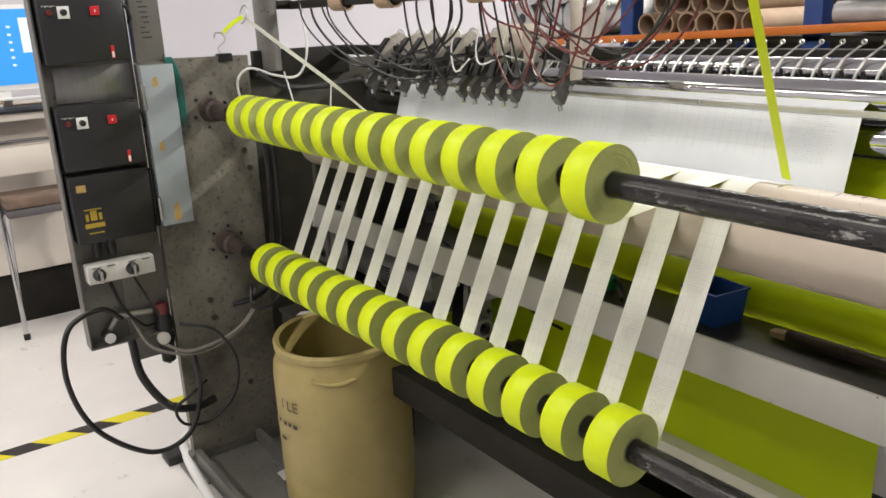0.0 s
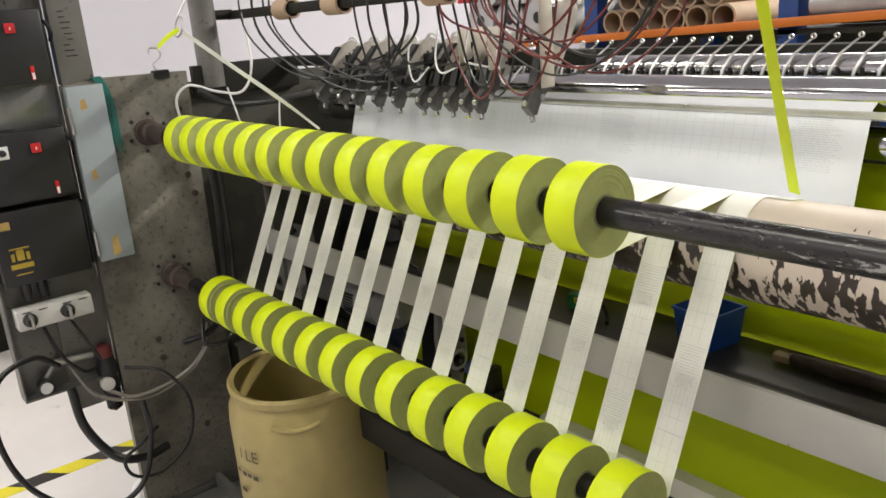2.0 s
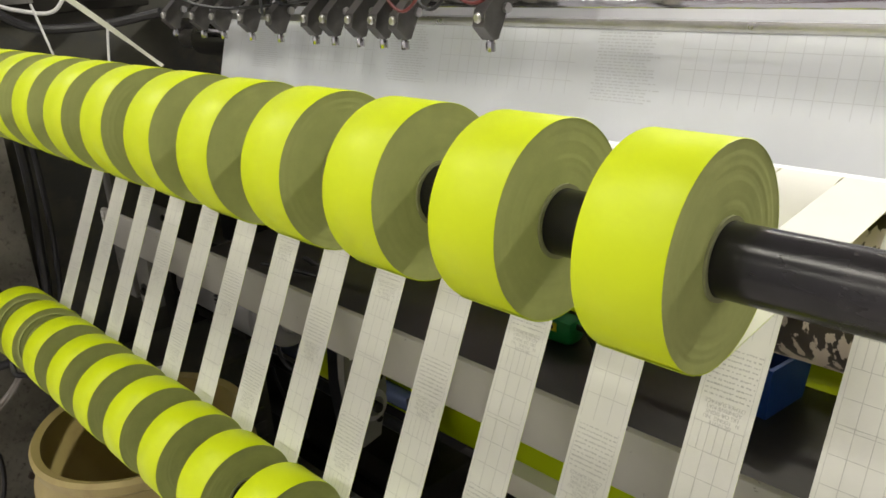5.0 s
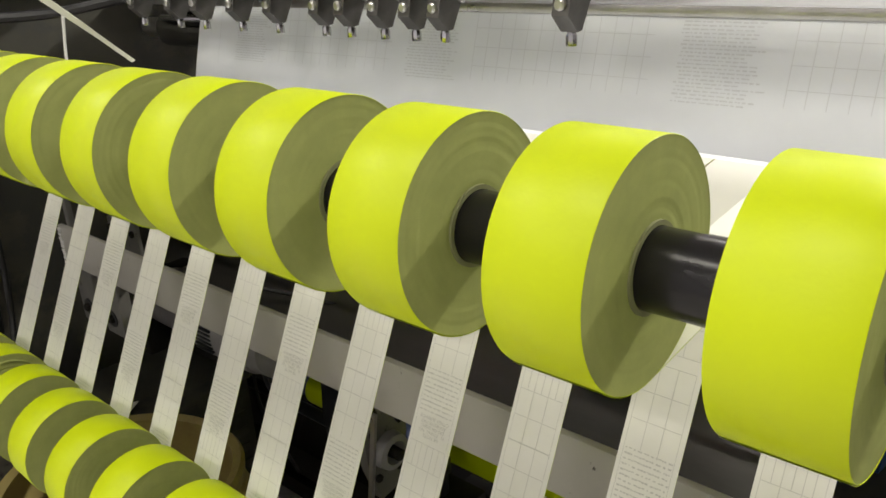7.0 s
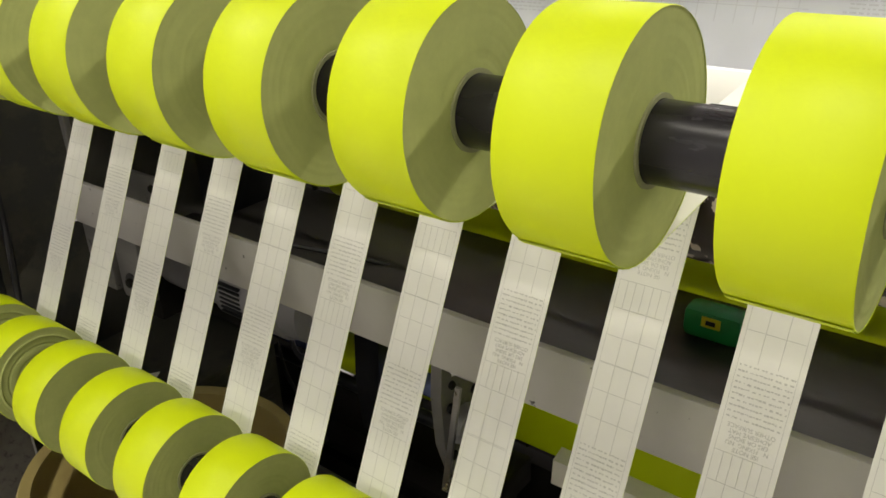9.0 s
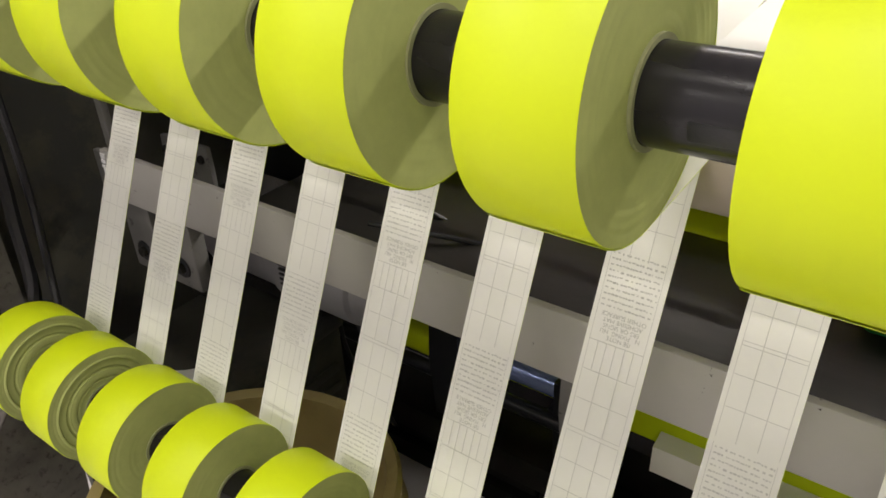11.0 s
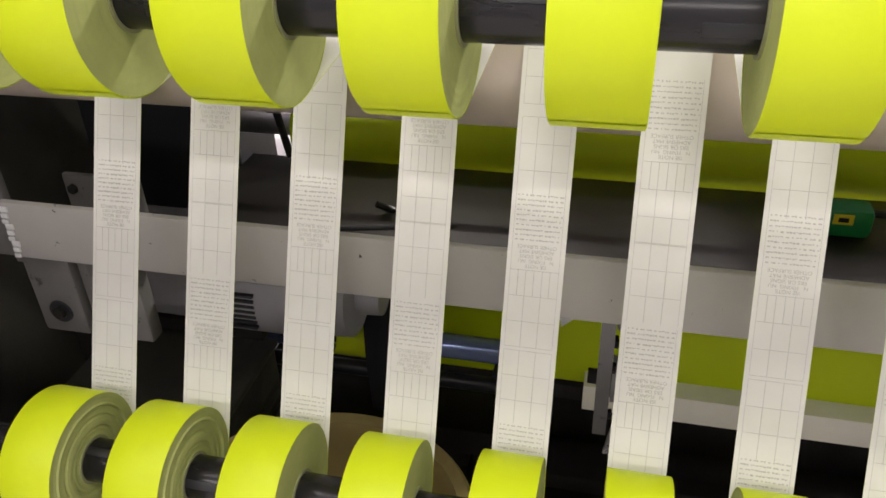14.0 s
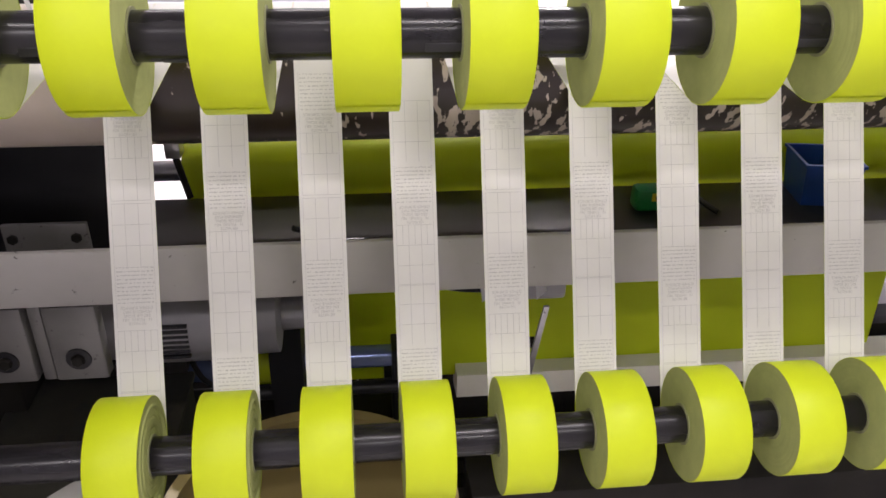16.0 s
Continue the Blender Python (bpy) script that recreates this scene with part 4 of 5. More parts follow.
def cables():
    rnd = random.Random(21)
    t = tagged(new("cable_bar"), "grey bar with cardboard sleeves over the knives", "bar")
    bm = bmesh.new()
    box(bm, -0.36, 1.3, 0.30, 0.325, ZU + 0.285, ZU + 0.31, 0.002)
    part("bar", bm, M_DARK, t)
    bm = bmesh.new()
    rod(bm, (-0.345, 0.22, ZU + 0.10), (-0.345, 0.22, ZU + 0.9), 0.036, 28)
    part("post", bm, M_PLATE, t, "round grey post")
    bm = bmesh.new()
    rod(bm, (-0.345, 0.22, ZU + 0.30), (-0.345, 0.31, ZU + 0.30), 0.014, 12)
    part("clamp", bm, M_DARK, t)
    for x in (-0.02, 0.23, 0.62):
        bm = bmesh.new()
        lathe(bm, [(-0.035, 0.020), (-0.035, 0.026), (0.035, 0.026), (0.035, 0.020)], "x", 24, centre=(x, 0.312, ZU + 0.297), closed=True)
        part("sleeve", bm, M_CARD, t, "cardboard sleeve")
    # black leads that droop from the bar to the knives
    for i in range(13):
        x0 = rnd.uniform(-0.25, 0.62)
        k = rnd.choice(KNIFE_X[:10])
        y0 = rnd.uniform(0.27, 0.34)
        end = (k + rnd.uniform(-0.02, 0.02), rnd.uniform(0.40, 0.44), ZU + rnd.uniform(0.09, 0.17))
        low = min(ZU + 0.17, end[2] + 0.02) - rnd.uniform(0.0, 0.06)
        bm = bmesh.new()
        tube(bm, [(x0, y0, ZU + 0.33 + rnd.uniform(0, 0.15)), (x0 + rnd.uniform(-0.03, 0.03), y0 + 0.01, ZU + 0.24), (0.6 * x0 + 0.4 * k, 0.36, low), end], rnd.uniform(0.0022, 0.0038), 7, 7)
        tagged(finish("cable", bm, M_BLACK), "thin black cable drooping to the knife holders", "cable", "knife cables")
    for i in range(13):
        x0 = rnd.uniform(0.62, 0.86)
        e = x0 + rnd.uniform(0.12, 0.42)
        low = ZU + rnd.uniform(0.085, 0.20)
        y0 = rnd.uniform(0.29, 0.36)
        bm = bmesh.new()
        tube(bm, [(x0, y0, ZU + 0.40), (x0 + rnd.uniform(-0.05, 0.02), y0 + 0.01, ZU + 0.26), (0.7 * x0 + 0.3 * e, y0 + 0.02, low + 0.01), (0.35 * x0 + 0.65 * e, y0 + 0.02, low), (e, y0 + 0.01, low + 0.09), (e + 0.05, y0, ZU + 0.40)], rnd.choice((0.0022, 0.0026)), 7, 7)
        dark = i % 4 == 0
        tagged(finish("cable", bm, M_BLACK if dark else M_REDWIRE), "thin black wire looping over the web" if dark else "thin dark red wire looping over the web", "cable", "knife cables")
    for i in range(4):
        x0 = 0.40 + 0.10 * i
        bm = bmesh.new()
        tube(bm, [(x0, 0.40, ZU + 0.22), (x0 + 0.02, 0.37, ZU + 0.16), (x0 + 0.05, 0.36, ZU + 0.11 + 0.02 * (i % 3)), (x0 + 0.07, 0.39, ZU + 0.14)], 0.0022, 7, 6)
        tagged(finish("cable", bm, M_WHITEP), "thin white cable between the knife holders", "cable", "knife cables")
    # cables behind the side frame
    for pts, r, m, lab in (([(-0.32, 0.10, ZU + 0.0), (-0.31, 0.09, ZU + 0.08), (-0.30, 0.13, ZU + 0.115), (-0.28, 0.20, ZU + 0.09), (-0.24, 0.26, ZU + 0.085), (-0.22, 0.29, ZU + 0.16), (-0.26, 0.30, ZU + 0.3)], 0.004, M_WHITEP, "white cable looping round the post"),
                           ([(-0.29, 0.15, ZU + 0.10), (-0.27, 0.22, ZU + 0.055), (-0.2, 0.32, ZU + 0.05), (-0.08, 0.40, ZU + 0.07)], 0.009, M_BLACK, "thick black cable behind the side frame"),
                           ([(-0.29, 0.14, ZU + 0.02), (-0.285, 0.15, ZU - 0.2), (-0.285, 0.14, ZU - 0.4), (-0.28, 0.12, ZU - 0.55), (-0.26, 0.05, ZU - 0.60), (-0.29, -0.02, ZU - 0.62)], 0.010, M_BLACK, "black cable loom running down the side frame"),
                           ([(-0.28, 0.16, ZU + 0.02), (-0.275, 0.17, ZU - 0.2), (-0.27, 0.16, ZU - 0.45), (-0.20, 0.10, ZU - 0.60), (-0.22, 0.02, ZU - 0.62), (-0.27, 0.04, ZU - 0.56)], 0.006, M_BLACK, "black cable loom running down the side frame"),
                           ([(-0.25, 0.22, ZU + 0.10), (-0.23, 0.24, ZU - 0.02), (-0.21, 0.25, ZU - 0.08)], 0.0025, M_WHITEP, "thin white cord hanging behind the rolls"),
                           ([(-0.10, 0.30, ZU + 0.06), (-0.08, 0.28, ZU - 0.02), (-0.07, 0.28, ZU - 0.06)], 0.0025, M_WHITEP, "thin white cord hanging behind the rolls")):
        bm = bmesh.new()
        tube(bm, pts, r)
        tagged(finish("cable", bm, m), lab, "cable", "frame cables")


M_REDWIRE = material("dark_red_wire", (0.13, 0.016, 0.018), 0.45, var=0.2)
cables()


def ribbon(bm, pts, w, up=(0, 1, 0), thick=0.0006):
    ps = [Vector(p) for p in pts]
    rows = []
    for i, p in enumerate(ps):
        d = (ps[min(i + 1, len(ps) - 1)] - ps[max(i - 1, 0)]).normalized()
        u = d.cross(Vector(up)).normalized() * w / 2
        n = d.cross(u).normalized() * thick
        rows.append([bm.verts.new(p + a) for a in (-u, u, u + n, n - u)])
    for a, b in zip(rows, rows[1:]):
        for k in range(4):
            bm.faces.new((a[k], a[(k + 1) % 4], b[(k + 1) % 4], b[k]))
    bm.faces.new(rows[0][::-1])
    bm.faces.new(rows[-1])


def trims():
    t = tagged(new("edge_trim"), "narrow yellow waste strip pulled up from the guide roller", "waste strip")
    bm = bmesh.new()
    ribbon(bm, [(1.367, 0.346, ZU - 0.037), (1.394, 0.245, ZU + 0.10), (1.424, 0.134, ZU + 0.25), (1.483, -0.08, ZU + 0.54)], 0.017)
    part("strip", bm, M_FILM, t)
    t = tagged(new("edge_trim"), "narrow white waste strip pulled up to the steel ring", "waste strip")
    bm = bmesh.new()
    ribbon(bm, smooth_points([(-0.255, 0.11, ZU + 0.268), (-0.12, 0.15, ZU + 0.19), (0.06, 0.22, ZU + 0.075), (0.10, 0.30, ZU - 0.01)], 4), 0.013)
    part("strip", bm, M_LINER, t)
    t = tagged(new("edge_trim"), "yellow end of the waste strip tied to a hook", "waste strip")
    bm = bmesh.new()
    ribbon(bm, smooth_points([(-0.262, 0.11, ZU + 0.268), (-0.30, 0.09, ZU + 0.25), (-0.355, 0.08, ZU + 0.225)], 4), 0.014)
    part("strip", bm, M_FILM, t)
    for c, r in (((-0.262, 0.112, ZU + 0.275), 0.026),):
        t = thing("steel_ring", c, "thin steel ring holding the waste strip", "ring")
        bm = bmesh.new()
        pts = [(r * math.cos(a * math.pi / 12), 0.3 * r * math.sin(a * math.pi / 12), r * math.sin(a * math.pi / 12)) for a in range(25)]
        tube(bm, pts, 0.0022, 8, 1)
        part("wire", bm, M_STEEL, t)
        bm = bmesh.new()
        tube(bm, [(0, 0, r), (-0.01, 0.04, 0.08), (-0.03, 0.11, 0.2)], 0.002, 8, 4)
        part("hanger", bm, M_STEEL, t)
    t = thing("wire_hook", (-0.345, 0.066, ZU + 0.16), "bent steel wire hook on a black clip on the side frame", "hook")
    bm = bmesh.new()
    box(bm, -0.006, 0.024, -0.022, 0.022, -0.02, 0.004, 0.003)
    part("clip", bm, M_BLACK, t)
    bm = bmesh.new()
    tube(bm, [(0, 0, 0), (0.0, -0.012, 0.02), (0.0, 0.012, 0.04), (0.0, 0.008, 0.06), (0, -0.014, 0.065), (0, -0.02, 0.05)], 0.002, 8, 6)
    part("hook", bm, M_STEEL, t)
    t = tagged(new("teal_rope"), "frayed teal rope hanging at the side frame", "rope")
    for i in range(6):
        o = i * 0.004
        bm = bmesh.new()
        tube(bm, [(-0.325, -0.12 + o, ZU + 0.165), (-0.32, -0.105 + o, ZU + 0.12), (-0.322, -0.108 + o * 1.5, ZU + 0.06), (-0.32, -0.10 + o, ZU - 0.0 - 0.02 * (i % 3))], 0.0022, 6, 6)
        part("strand", bm, M_TEAL, t)


M_TEAL = material("teal_cord", (0.01, 0.16, 0.13), 0.6, var=0.25, scale=40)
trims()


# ---------------------------------------------------------------- control cabinet
M_GOLD = material("gold_print", (0.4, 0.28, 0.03), 0.5, var=0.15)
M_LABEL = material("label_print", (0.6, 0.6, 0.6), 0.5, var=0.1)


def controller(z0, z1, drive_unit=False):
    t = thing("speed_controller", (-0.335, -0.33, z0), "black drive controller with gold print and cooling ribs" if drive_unit else "black motor controller box with a dial and a red switch", "controller", "controllers")
    h = z1 - z0
    bm = bmesh.new()
    box(bm, -0.03, 0.045, -0.112, 0.106, 0.0, h, 0.004)
    part("body", bm, M_BLACK, t)
    if not drive_unit:
        bm = bmesh.new()
        box(bm, 0.045, 0.0475, -0.064, -0.034, h - 0.062, h - 0.030, 0.001)
        dial = part("dial_plate", bm, M_WHITEP, t, "white dial plate")
        bm = bmesh.new()
        lathe(bm, [(0.0, 0.009), (0.010, 0.008), (0.011, 0.006)], "x", 20, centre=(0.0475, -0.049, h - 0.046))
        part("knob", bm, M_BLACK, dial)
        bm = bmesh.new()
        lathe(bm, [(0.0, 0.008), (0.005, 0.007)], "x", 16, centre=(0.045, -0.085, h - 0.046))
        part("lamp", bm, M_DARKRED, t)
        for k in range(5):
            bm = bmesh.new()
            box(bm, 0.045, 0.0465, -0.1 + 0.007 * k, -0.096 + 0.007 * k, h - 0.030 - 0.002 * (k % 2), h - 0.028, 0)
            part("mark", bm, M_LABEL, t)
        bm = bmesh.new()
        box(bm, 0.045, 0.051, 0.018, 0.042, h - 0.056, h - 0.032, 0.002)
        sw = part("switch", bm, M_REDLIT, t, "red lit rocker switch")
        bm = bmesh.new()
        box(bm, 0.0512, 0.0516, 0.0285, 0.0315, h - 0.048, h - 0.041)
        part("mark", bm, M_WHITEP, sw)
        bm = bmesh.new()
        box(bm, 0.045, 0.048, 0.057, 0.066, 0.008, 0.042, 0.001)
        part("meter", bm, M_REDLIT, t, "small red and white scale")
        bm = bmesh.new()
        box(bm, 0.048, 0.0485, 0.0585, 0.0645, 0.010, 0.026)
        part("mark", bm, M_WHITEP, t)
        bm = bmesh.new()
        tube(bm, [(0.0, 0.105, h - 0.03), (0.01, 0.122, h - 0.035), (0.012, 0.130, h - 0.06), (0.0, 0.128, h - 0.08)], 0.005, 8, 5)
        part("lead", bm, M_BLACK, t)
    else:
        for k in range(5):
            bm = bmesh.new()
            box(bm, -0.02, 0.035 - 0.003 * k, 0.1065 + 0.008 * k, 0.1105 + 0.008 * k, 0.012, h - 0.012, 0.001)
            part("rib", bm, M_BLACK, t)
        bm = bmesh.new()
        box(bm, -0.02, 0.0, 0.1062, 0.146, 0.02, h - 0.02, 0)
        part("rib_base", bm, M_BLACK, t)
        bm = bmesh.new()
        box(bm, 0.045, 0.046, -0.095, -0.07, h - 0.045, h - 0.025)
        part("sticker", bm, M_TORN, t, "small yellowed sticker")
        # emblem and unreadable name in gold
        for y0, y1, za, zb in ((-0.088, -0.034, 0.045, 0.058), (-0.07, -0.052, 0.066, 0.094), (-0.083, -0.075, 0.066, 0.086), (-0.047, -0.039, 0.066, 0.086), (-0.085, -0.037, 0.096, 0.100), (-0.08, -0.04, 0.028, 0.031)):
            bm = bmesh.new()
            box(bm, 0.045, 0.0458, y0, y1, za, zb)
            part("emblem", bm, M_GOLD, t, "gold emblem")
        for y in (-0.06, -0.02):
            bm = bmesh.new()
            lathe(bm, [(-0.05, 0.010), (-0.03, 0.013), (-0.001, 0.012)], "z", 14, centre=(0.01, y, 0.0))
            part("gland", bm, M_BLACK, t)


M_DARKRED = material("dark_red_plastic", (0.12, 0.01, 0.01), 0.4, var=0.1)
M_REDLIT = material("bright_red_plastic", (0.50, 0.012, 0.018), 0.3, var=0.05)


def cabinet():
    t = thing("control_panel", (-0.37, -0.33, 0), "tall grey sheet metal panel carrying the controllers", "control panel")
    bm = bmesh.new()
    box(bm, -0.01, 0.003, -0.125, 0.13, ZU - 0.665, ZU + 0.75, 0.002)
    box(bm, 0.003, 0.05, -0.125, -0.121, ZU - 0.665, ZU + 0.75, 0)
    box(bm, 0.003, 0.05, -0.121, 0.12, ZU - 0.665, ZU - 0.660, 0)
    part("panel", bm, M_PLATE, t)
    for y, z in ((-0.06, ZU + 0.115), (0.0, ZU + 0.12), (-0.09, ZU + 0.075), (0.06, ZU + 0.09)):
        bolt(t, (0.003, y, z), "x", 0.006, 0.004, M_RUST)
    bm = bmesh.new()
    box(bm, 0.003, 0.010, -0.09, 0.12, ZU + 0.056, ZU + 0.156, 0.002)
    part("cover", bm, M_STEELG, t, "brushed steel cover plate")
    for a, b in ((ZU + 0.166, ZU + 0.345), (ZU - 0.125, ZU + 0.052), (ZU + 0.40, ZU + 0.58)):
        controller(a, b)
    controller(ZU - 0.335, ZU - 0.14, True)
    # white plate with two selector knobs
    t = thing("selector_plate", (-0.335, -0.33, ZU - 0.40), "white plate with two black selector knobs", "selector plate")
    bm = bmesh.new()
    box(bm, 0.0, 0.05, -0.105, 0.085, -0.055, 0.0, 0.004)
    part("plate", bm, M_WHITEW, t)
    for y in (-0.075, 0.018):
        bm = bmesh.new()
        lathe(bm, [(0.0, 0.018), (0.008, 0.018), (0.014, 0.013), (0.03, 0.012), (0.032, 0.009)], "x", 24, centre=(0.05, y, -0.028))
        k = part("knob", bm, M_BLACK, t)
        bm = bmesh.new()
        box(bm, 0.06, 0.087, y - 0.004, y + 0.004, -0.046, -0.010, 0.002)
        part("pointer", bm, M_STEEL, k)
    for y in (-0.09, -0.05, 0.01, 0.05):
        bm = bmesh.new()
        box(bm, 0.05, 0.0506, y, y + 0.022, -0.009, -0.006)
        part("mark", bm, M_BLACK, t, "unreadable handwriting")
    # air regulator with its gauge and hoses
    t = thing("air_regulator", (-0.345, -0.23, ZU - 0.62), "black air filter regulator with a red cap", "air regulator")
    bm = bmesh.new()
    lathe(bm, [(-0.16, 0.004), (-0.155, 0.008), (-0.15, 0.018), (-0.09, 0.021), (-0.085, 0.026), (-0.07, 0.028), (-0.02, 0.030), (0.0, 0.024), (0.012, 0.022)], "z", 28)
    part("body", bm, M_BLACK, t)
    bm = bmesh.new()
    lathe(bm, [(0.012, 0.021), (0.04, 0.020), (0.045, 0.016)], "z", 20)
    part("cap", bm, M_DARKRED2, t, "dull red cap")
    bm = bmesh.new()
    lathe(bm, [(0.0, 0.019), (0.018, 0.019), (0.019, 0.016)], "x", 24, centre=(0.02, -0.015, -0.06))
    part("dial", bm, M_WHITEW, t, "pale round button")
    for k in range(6):
        bm = bmesh.new()
        lathe(bm, [(-0.148 + 0.01 * k, 0.0185), (-0.146 + 0.01 * k, 0.022), (-0.142 + 0.01 * k, 0.022), (-0.140 + 0.01 * k, 0.0185)], "z", 24)
        part("fin", bm, M_BLACK, t)
    bm = bmesh.new()
    box(bm, -0.045, -0.02, -0.02, 0.02, -0.06, 0.0, 0.003)
    part("bracket", bm, M_PLATE, t)
    t = thing("pressure_gauge", (-0.33, -0.40, ZU - 0.635), "round pressure gauge with a white face and brass fittings", "gauge")
    bm = bmesh.new()
    lathe(bm, [(-0.02, 0.017), (0.02, 0.021), (0.022, 0.019)], "x", 28)
    part("case", bm, M_BLACK, t)
    bm = bmesh.new()
    lathe(bm, [(0.0221, 0.016), (0.0228, 0.016)], "x", 24)
    part("face", bm, M_WHITEP, t)
    bm = bmesh.new()
    rod(bm, (-0.02, 0, 0), (-0.02, 0.04, 0.05), 0.008, 10)
    rod(bm, (-0.02, 0.04, 0.05), (-0.02, 0.14, 0.04), 0.010, 10)
    part("fitting", bm, M_STEEL, t)
    hoses = (([(-0.30, -0.36, ZU - 0.58), (-0.28, -0.42, ZU - 0.53), (-0.25, -0.52, ZU - 0.56), (-0.22, -0.55, ZU - 0.70), (-0.2, -0.50, ZU - 0.86), (-0.20, -0.36, ZU - 0.985), (-0.21, -0.24, ZU - 0.97), (-0.24, -0.18, ZU - 0.86), (-0.28, -0.17, ZU - 0.75)], 0.008),
             ([(-0.32, -0.34, ZU - 0.66), (-0.30, -0.33, ZU - 0.78), (-0.28, -0.27, ZU - 0.89), (-0.28, -0.19, ZU - 0.925), (-0.29, -0.12, ZU - 0.92)], 0.013),
             ([(-0.32, -0.19, ZU - 0.65), (-0.27, -0.10, ZU - 0.68), (-0.24, -0.05, ZU - 0.78), (-0.24, -0.07, ZU - 0.9), (-0.24, -0.16, ZU - 0.965), (-0.24, -0.24, ZU - 0.95), (-0.24, -0.26, ZU - 0.89), (-0.25, -0.2, ZU - 0.86), (-0.29, -0.14, ZU - 0.85)], 0.005),
             ([(-0.32, -0.26, ZU - 0.69), (-0.29, -0.18, ZU - 0.735), (-0.28, -0.05, ZU - 0.715), (-0.28, 0.03, ZU - 0.66), (-0.285, 0.06, ZU - 0.58)], 0.006),
             ([(-0.32, -0.33, ZU - 0.60), (-0.30, -0.28, ZU - 0.70), (-0.29, -0.15, ZU - 0.75), (-0.28, -0.02, ZU - 0.71), (-0.27, 0.05, ZU - 0.64)], 0.005),
             ([(-0.33, -0.37, ZU - 0.47), (-0.30, -0.35, ZU - 0.55), (-0.31, -0.30, ZU - 0.62), (-0.33, -0.26, ZU - 0.63)], 0.005),
             ([(-0.33, -0.30, ZU - 0.47), (-0.31, -0.27, ZU - 0.55), (-0.31, -0.25, ZU - 0.6)], 0.004))
    for i, (pts, r) in enumerate(hoses):
        bm = bmesh.new()
        tube(bm, pts, r, 10, 10)
        tagged(finish("air_hose", bm, M_HOSE if i in (3, 4) else M_BLACK), "thin clear grey air hose along the side frame" if i in (3, 4) else "black rubber air hose looping under the control panel", "hose", "air hoses")
    # hinged cover beside the panel
    t = thing("hinged_cover", (-0.315, -0.153, ZU), "pale blue grey hinged cover with torn labels", "cover")
    bm = bmesh.new()
    box(bm, -0.012, 0.02, -0.047, 0.047, -0.325, 0.147, 0.003)
    part("door", bm, M_DOOR, t)
    for z in (0.06, -0.27):
        bm = bmesh.new()
        rod(bm, (0.022, -0.049, z - 0.035), (0.022, -0.049, z + 0.035), 0.005, 10)
        part("hinge", bm, M_STEEL, t)
    for y, z, w, h in ((-0.02, 0.085, 0.018, 0.03), (-0.025, -0.10, 0.015, 0.03), (-0.01, -0.315, 0.022, 0.06)):
        bm = bmesh.new()
        profile(bm, [(y, z), (y + w, z + 0.004), (y + w * 0.8, z + h), (y + w * 0.1, z + h * 0.8)], 0.0202, 0.0206)
        part("torn_label", bm, M_TORN, t, "torn yellowed label")
    # upright column above the cover
    t = thing("upright_column", (-0.33, -0.155, ZU + 0.152), "grey steel upright with pencilled notes", "column")
    bm = bmesh.new()
    box(bm, -0.04, 0.0, -0.042, 0.042, 0.0, 0.65, 0.003)
    part("tube", bm, M_PLATE, t)
    rnd = random.Random(8)
    for i in range(9):
        bm = bmesh.new()
        y = -0.02 + rnd.uniform(0, 0.012)
        box(bm, 0.0002, 0.0008, y, y + rnd.uniform(0.012, 0.03), 0.07 + i * 0.014, 0.073 + i * 0.014)
        part("mark", bm, M_BLACK, t, "unreadable pencil notes")


M_DARKRED2 = material("dull_red_plastic", (0.16, 0.03, 0.03), 0.5, var=0.15)
M_STEELG = material("brushed_steel", (0.3, 0.3, 0.3), 0.35, metal=0.7, var=0.1, scale=10, stretch=(1, 6, 1))
M_WHITEW = material("worn_white_plate", (0.6, 0.59, 0.57), 0.4, var=0.08, scale=12, second=(0.2, 0.19, 0.18), second_amount=0.33, second_scale=40)
M_HOSE = material("clear_hose", (0.22, 0.2, 0.18), 0.25, var=0.1)
M_TORN = material("torn_label", (0.42, 0.28, 0.09), 0.7, var=0.2, scale=40)
cabinet()


